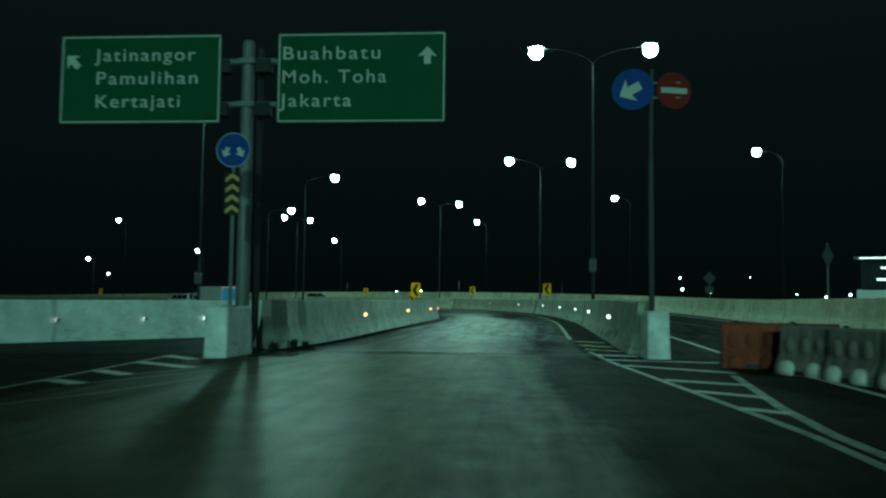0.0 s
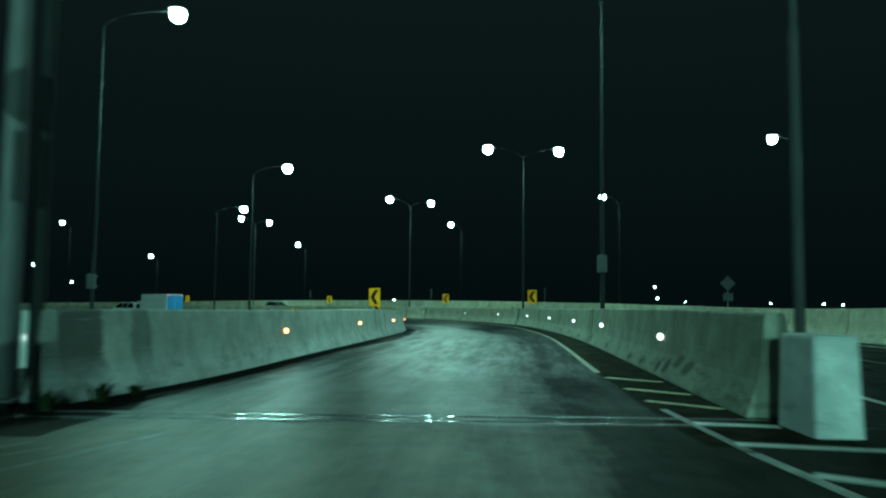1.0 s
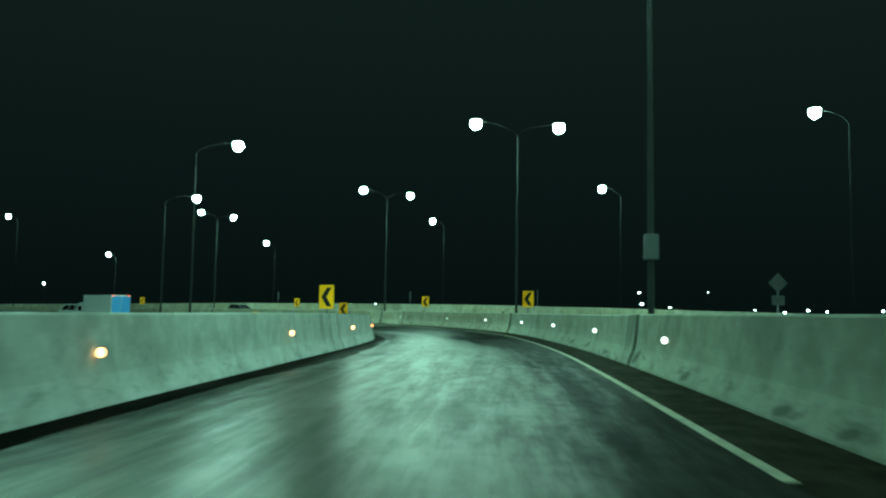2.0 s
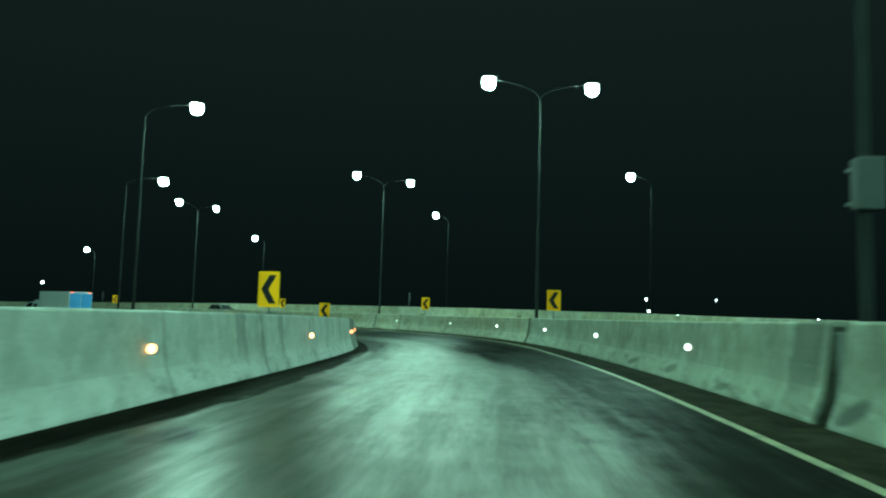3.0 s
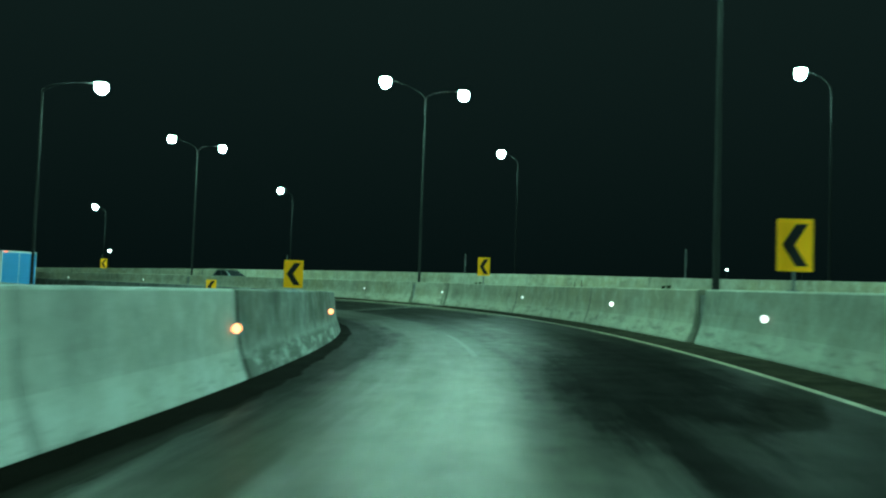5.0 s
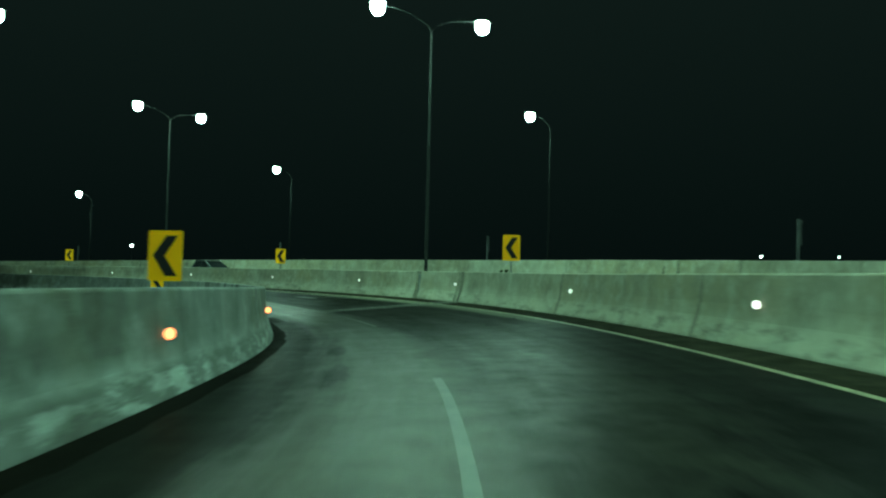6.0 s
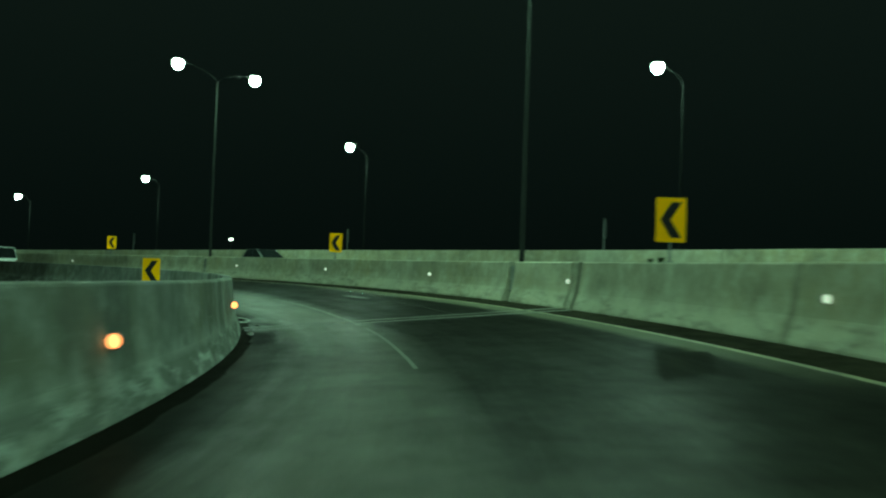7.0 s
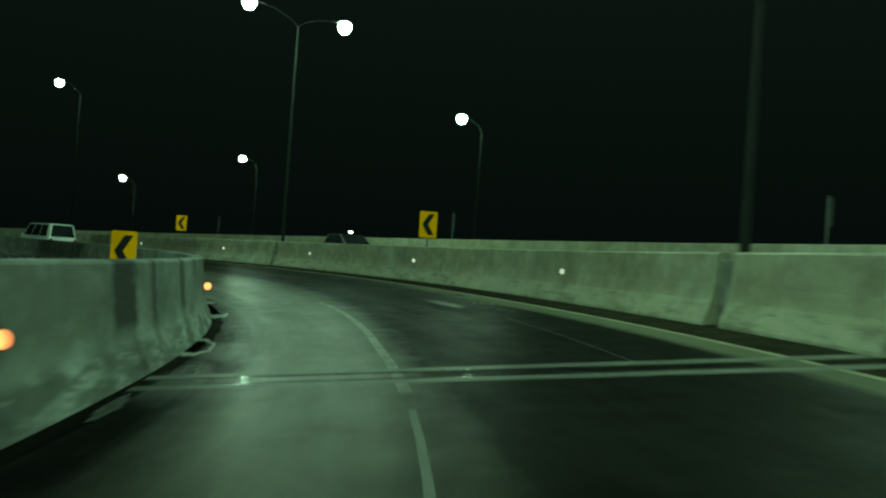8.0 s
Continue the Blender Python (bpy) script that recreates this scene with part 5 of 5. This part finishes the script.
# ---- vehicles ----
def wheel(parent, x, y, r, w):
    tyre = part("wheel", tube(bmesh.new(), (x - w / 2, y, r), (x + w / 2, y, r), r, r, 24), RUBBER, parent, "black tyre")
    bm = bmesh.new()
    side = 1 if x > 0 else -1
    tube(bm, (x + side * (w / 2 - 0.02), y, r), (x + side * (w / 2 + 0.012), y, r), r * 0.62, r * 0.55, 18)
    part("rim", bm, CHROME, tyre, "grey wheel rim")


def shell(profile, w_low, w_high, z_low, z_high, bevel=0.05):
    """A body from its side outline (y forward, z up), narrowed towards the roof."""
    bm = bmesh.new()
    rings = []
    for side in (-1, 1):
        rings.append([bm.verts.new((side * 0.5 * (w_low + (w_high - w_low) * min(1, max(0, (z - z_low) / (z_high - z_low)))), y, z)) for y, z in profile])
    bm.faces.new(rings[0])
    bm.faces.new(rings[1][::-1])
    for k in range(len(profile)):
        j = (k + 1) % len(profile)
        bm.faces.new((rings[0][j], rings[0][k], rings[1][k], rings[1][j]))
    bmesh.ops.recalc_face_normals(bm, faces=bm.faces[:])
    bmesh.ops.bevel(bm, geom=bm.edges[:], offset=bevel, segments=2, affect="EDGES", profile=0.6)
    return bm


def slab(corners, out):
    """A thin pane through four corners, pushed out along its own normal."""
    c = [Vector(p) for p in corners]
    nrm = (c[1] - c[0]).cross(c[3] - c[0]).normalized()
    bm = bmesh.new()
    a = [bm.verts.new(p + nrm * out) for p in c]
    b = [bm.verts.new(p - nrm * 0.01) for p in c]
    bm.faces.new(a)
    bm.faces.new(b[::-1])
    for k in range(4):
        j = (k + 1) % 4
        bm.faces.new((a[j], a[k], b[k], b[j]))
    bmesh.ops.recalc_face_normals(bm, faces=bm.faces[:])
    return bm


def car(name, m, paint, label, category, length, wid, high, van=False, lit=True):
    t = thing(name, m, label, category, "vehicles")
    L, W, H = length / 2, wid, high
    belt = H * 0.56
    hood = L * (0.72 if van else 0.48)
    low = [(-L, 0.32), (-L + 0.02, belt), (hood, belt + 0.02), (L - 0.05, belt - 0.16), (L, 0.45), (L - 0.08, 0.26), (-L + 0.05, 0.26)]
    part("body", shell(low, W, W - 0.04, 0.3, belt, 0.06), paint, t, "", None, True)
    back = -L + (0.04 if van else 0.35)
    top = [(back, belt - 0.03), (back + (0.18 if van else 0.55), H), (hood - (0.75 if van else 1.15), H), (hood - 0.02, belt - 0.03)]
    part("cabin", shell(top, W - 0.06, W - 0.34, belt, H, 0.06), paint, t, "", None, True)
    k0, k1 = 0.10, 0.92

    def side_x(u):
        return 0.5 * (W - 0.06 + (-0.28) * u)

    z0, z1 = belt + (H - belt) * k0, belt + (H - belt) * k1
    yb0, yb1 = back + 0.30, back + (0.36 if van else 0.72)
    yf0, yf1 = hood - 0.28, hood - (0.80 if van else 1.12)
    cuts = 3 if van else 2
    for side in (-1, 1):
        for c in range(cuts):
            a0, a1 = yb0 + (yf0 - yb0) * c / cuts + 0.04, yb0 + (yf0 - yb0) * (c + 1) / cuts - 0.04
            b0, b1 = yb1 + (yf1 - yb1) * c / cuts + 0.04, yb1 + (yf1 - yb1) * (c + 1) / cuts - 0.04
            q = [(side * side_x(k0), a0, z0), (side * side_x(k0), a1, z0), (side * side_x(k1), b1, z1), (side * side_x(k1), b0, z1)]
            part("window", slab(q if side > 0 else q[::-1], 0.012), CAR_GLASS, t, "dark glass")
    slope = 0.18 if van else 0.55
    q = [(-side_x(k0) + 0.10, back + slope * k0, z0), (side_x(k0) - 0.10, back + slope * k0, z0), (side_x(k1) - 0.10, back + slope * k1, z1), (-side_x(k1) + 0.10, back + slope * k1, z1)]
    part("rear_window", slab(q, 0.012), CAR_GLASS, t, "dark rear glass")
    q = [(side_x(k0) - 0.08, hood - 0.02 - 0.73 * k0, z0), (-side_x(k0) + 0.08, hood - 0.02 - 0.73 * k0, z0), (-side_x(k1) + 0.08, hood - 0.02 - 0.73 * k1, z1), (side_x(k1) - 0.08, hood - 0.02 - 0.73 * k1, z1)]
    if not van:
        q = [(p[0], hood - 0.02 - 1.13 * (k0 if i < 2 else k1), p[2]) for i, p in enumerate(q)]
    part("windscreen", slab(q, 0.012), CAR_GLASS, t, "dark glass")
    for side in (-1, 1):
        for y in (-L + 0.75, L - 0.80):
            wheel(t, side * (W / 2 - 0.09), y, 0.31, 0.20)
        part("tail_lamp", boxed((0.16, 0.05, 0.30), (side * (W / 2 - 0.14), -L - 0.005, belt - 0.18), 0.02), TAIL_RED if lit else SIGN_RED, t, "red tail lamp")
        part("headlamp", boxed((0.30, 0.06, 0.16), (side * (W / 2 - 0.22), L - 0.02, 0.62), 0.02), SIGN_WHITE, t, "clear headlamp")
        part("mirror", boxed((0.16, 0.08, 0.14), (side * (W / 2 + 0.06), hood - 0.35, belt + 0.10), 0.03), paint, t)
    part("bumper", boxed((W - 0.06, 0.12, 0.20), (0, -L - 0.02, 0.42), 0.04), RUBBER, t, "dark rear bumper")
    part("number_plate", boxed((0.40, 0.012, 0.14), (0, -L - 0.085, 0.46), 0.003), SIGN_WHITE, t, "plain pale plate")
    return t


s, d = side_of(-47.5, 117.2)
car("van", road_pose(s, d), CAR_WHITE, "white delivery van with dark windows on the ramp", "van", 4.3, 1.68, 1.88, True, False)
s, d = side_of(-28.5, 121.0)
car("dark_car", road_pose(s - 2.8, -3.4, 0.0, 180), CAR_BLACK, "black saloon car on the opposite carriageway", "car", 4.4, 1.74, 1.48, False, False)


def truck(m, label):
    t = thing("box_truck", m, label, "truck", "vehicles")
    part("cargo_box", boxed((2.2, 4.6, 2.3), (0, -0.9, 1.95), 0.05), CAR_WHITE, t, "white cargo box")
    part("cab", shell([(1.55, 0.5), (1.55, 2.35), (2.35, 2.35), (3.0, 1.5), (3.05, 0.5)], 2.0, 1.85, 0.5, 2.35, 0.06), CAR_WHITE, t, "white cab")
    part("chassis", boxed((0.9, 6.0, 0.22), (0, -0.1, 0.66), 0.02), RUBBER, t)
    for side in (-1, 1):
        # blue colour imitates the bluish light that falls on the rear
        part("rear_door", boxed((1.02, 0.03, 2.1), (side * 0.53, -3.22, 1.95), 0.01), TRUCK_BLUE, t, "rear door coloured for the bluish light on it")
        part("tail_lamp", boxed((0.22, 0.05, 0.12), (side * 0.85, -3.15, 0.72), 0.01), TAIL_RED, t, "lit red tail lamp")
        part("marker_lamp", boxed((0.14, 0.04, 0.07), (side * 0.85, -3.225, 3.04), 0.01), TAIL_RED, t, "lit marker lamp")
        part("side_window", boxed((0.02, 0.6, 0.5), (side * 0.985, 2.1, 1.75), 0.005), CAR_GLASS, t, "dark glass")
        for y in (-2.0, 2.3):
            wheel(t, side * 0.88, y, 0.40, 0.26)
    part("windscreen", slab([(0.85, 2.95, 1.58), (-0.85, 2.95, 1.58), (-0.80, 2.40, 2.27), (0.80, 2.40, 2.27)], 0.03), CAR_GLASS, t, "dark glass")
    return t


s, d = side_of(-36.5, 100.0)
truck(road_pose(s, d), "white box truck on the inner road, bluish light painted on its rear doors")

# ---- a low building beyond the opposite carriageway ----
house = thing("roadside_building", pose(22.95, 43.5, -2.42, 0, 0, -28), "pale low building with a dark glazed upper storey", "building")
part("wall", boxed((8.6, 2.2, 4.40), (0, 0, 2.20), 0.03), WALL_PLASTER, house, "pale plaster ground floor")
part("upper_wall", boxed((8.2, 1.8, 1.60), (0, 0, 5.20), 0.03), WINDOW_DARK, house, "dark glazed upper storey")
part("roof", boxed((8.8, 2.4, 0.14), (0, 0, 6.07), 0.03), STEEL_GREY, house, "thin flat metal roof")
for k in range(5):
    w = part("window", boxed((1.36, 0.06, 1.25), (-3.1 + 1.55 * k, -0.92, 5.2), 0.01), WINDOW_DARK, house, "dark window")
    part("mullion", boxed((0.07, 0.07, 1.45), (-2.33 + 1.55 * k, -0.94, 5.2), 0.005), STEEL_GREY, w)
    for z in (4.95, 5.55):
        part("strip_light", boxed((0.55, 0.03, 0.10), (-3.1 + 1.55 * k + 0.2 * (z > 5.2), -0.965, z), 0.01), WINDOW_LIT, w, "lit strip light")
part("roof_light", boxed((8.3, 0.04, 0.07), (0, -1.23, 6.06), 0.01), WINDOW_LIT, house, "lit strip along the roof edge")
for k in range(3):
    part("louvre", boxed((1.2, 0.06, 0.22), (-2.8 + 2.7 * k, -1.12, 3.9), 0.01), WINDOW_DARK, house, "dark louvre")

# ---- added fill light, out of view behind, in place of the car's headlights ----
def fill_mast(x, y, high, watts):
    """An added mast out of view: its frame of floodlights faces along the road in place of headlights."""
    t = thing("fill_light_mast", pose(x, y, road_z(*side_of(x, y))), "added unseen mast whose floodlights stand in for headlights", "floodlight mast", "plaza masts")
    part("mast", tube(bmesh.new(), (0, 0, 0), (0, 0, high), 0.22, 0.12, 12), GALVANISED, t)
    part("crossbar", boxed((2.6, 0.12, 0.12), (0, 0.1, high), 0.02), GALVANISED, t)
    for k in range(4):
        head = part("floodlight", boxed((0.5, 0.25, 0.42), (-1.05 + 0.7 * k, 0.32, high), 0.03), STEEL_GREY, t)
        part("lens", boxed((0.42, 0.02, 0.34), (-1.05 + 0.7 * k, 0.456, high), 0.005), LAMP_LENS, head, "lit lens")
    # plate added only to block this fill light from the near road
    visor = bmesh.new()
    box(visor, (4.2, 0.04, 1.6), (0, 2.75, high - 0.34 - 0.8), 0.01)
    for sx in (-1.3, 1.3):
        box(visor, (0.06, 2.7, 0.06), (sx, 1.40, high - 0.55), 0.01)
    part("visor", visor, STEEL_GREY, t, "added visor that keeps the fill light off the near road")
    # stand-in for moving headlights; no lamp is known at this spot
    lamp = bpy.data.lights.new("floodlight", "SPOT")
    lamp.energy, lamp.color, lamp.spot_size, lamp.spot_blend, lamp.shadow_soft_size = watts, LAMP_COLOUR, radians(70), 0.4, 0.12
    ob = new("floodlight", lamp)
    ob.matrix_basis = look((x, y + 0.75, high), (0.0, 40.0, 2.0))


fill_mast(7.5, -62.0, 13.0, 72000.0)
fill_mast(-8.5, -62.0, 13.0, 50000.0)
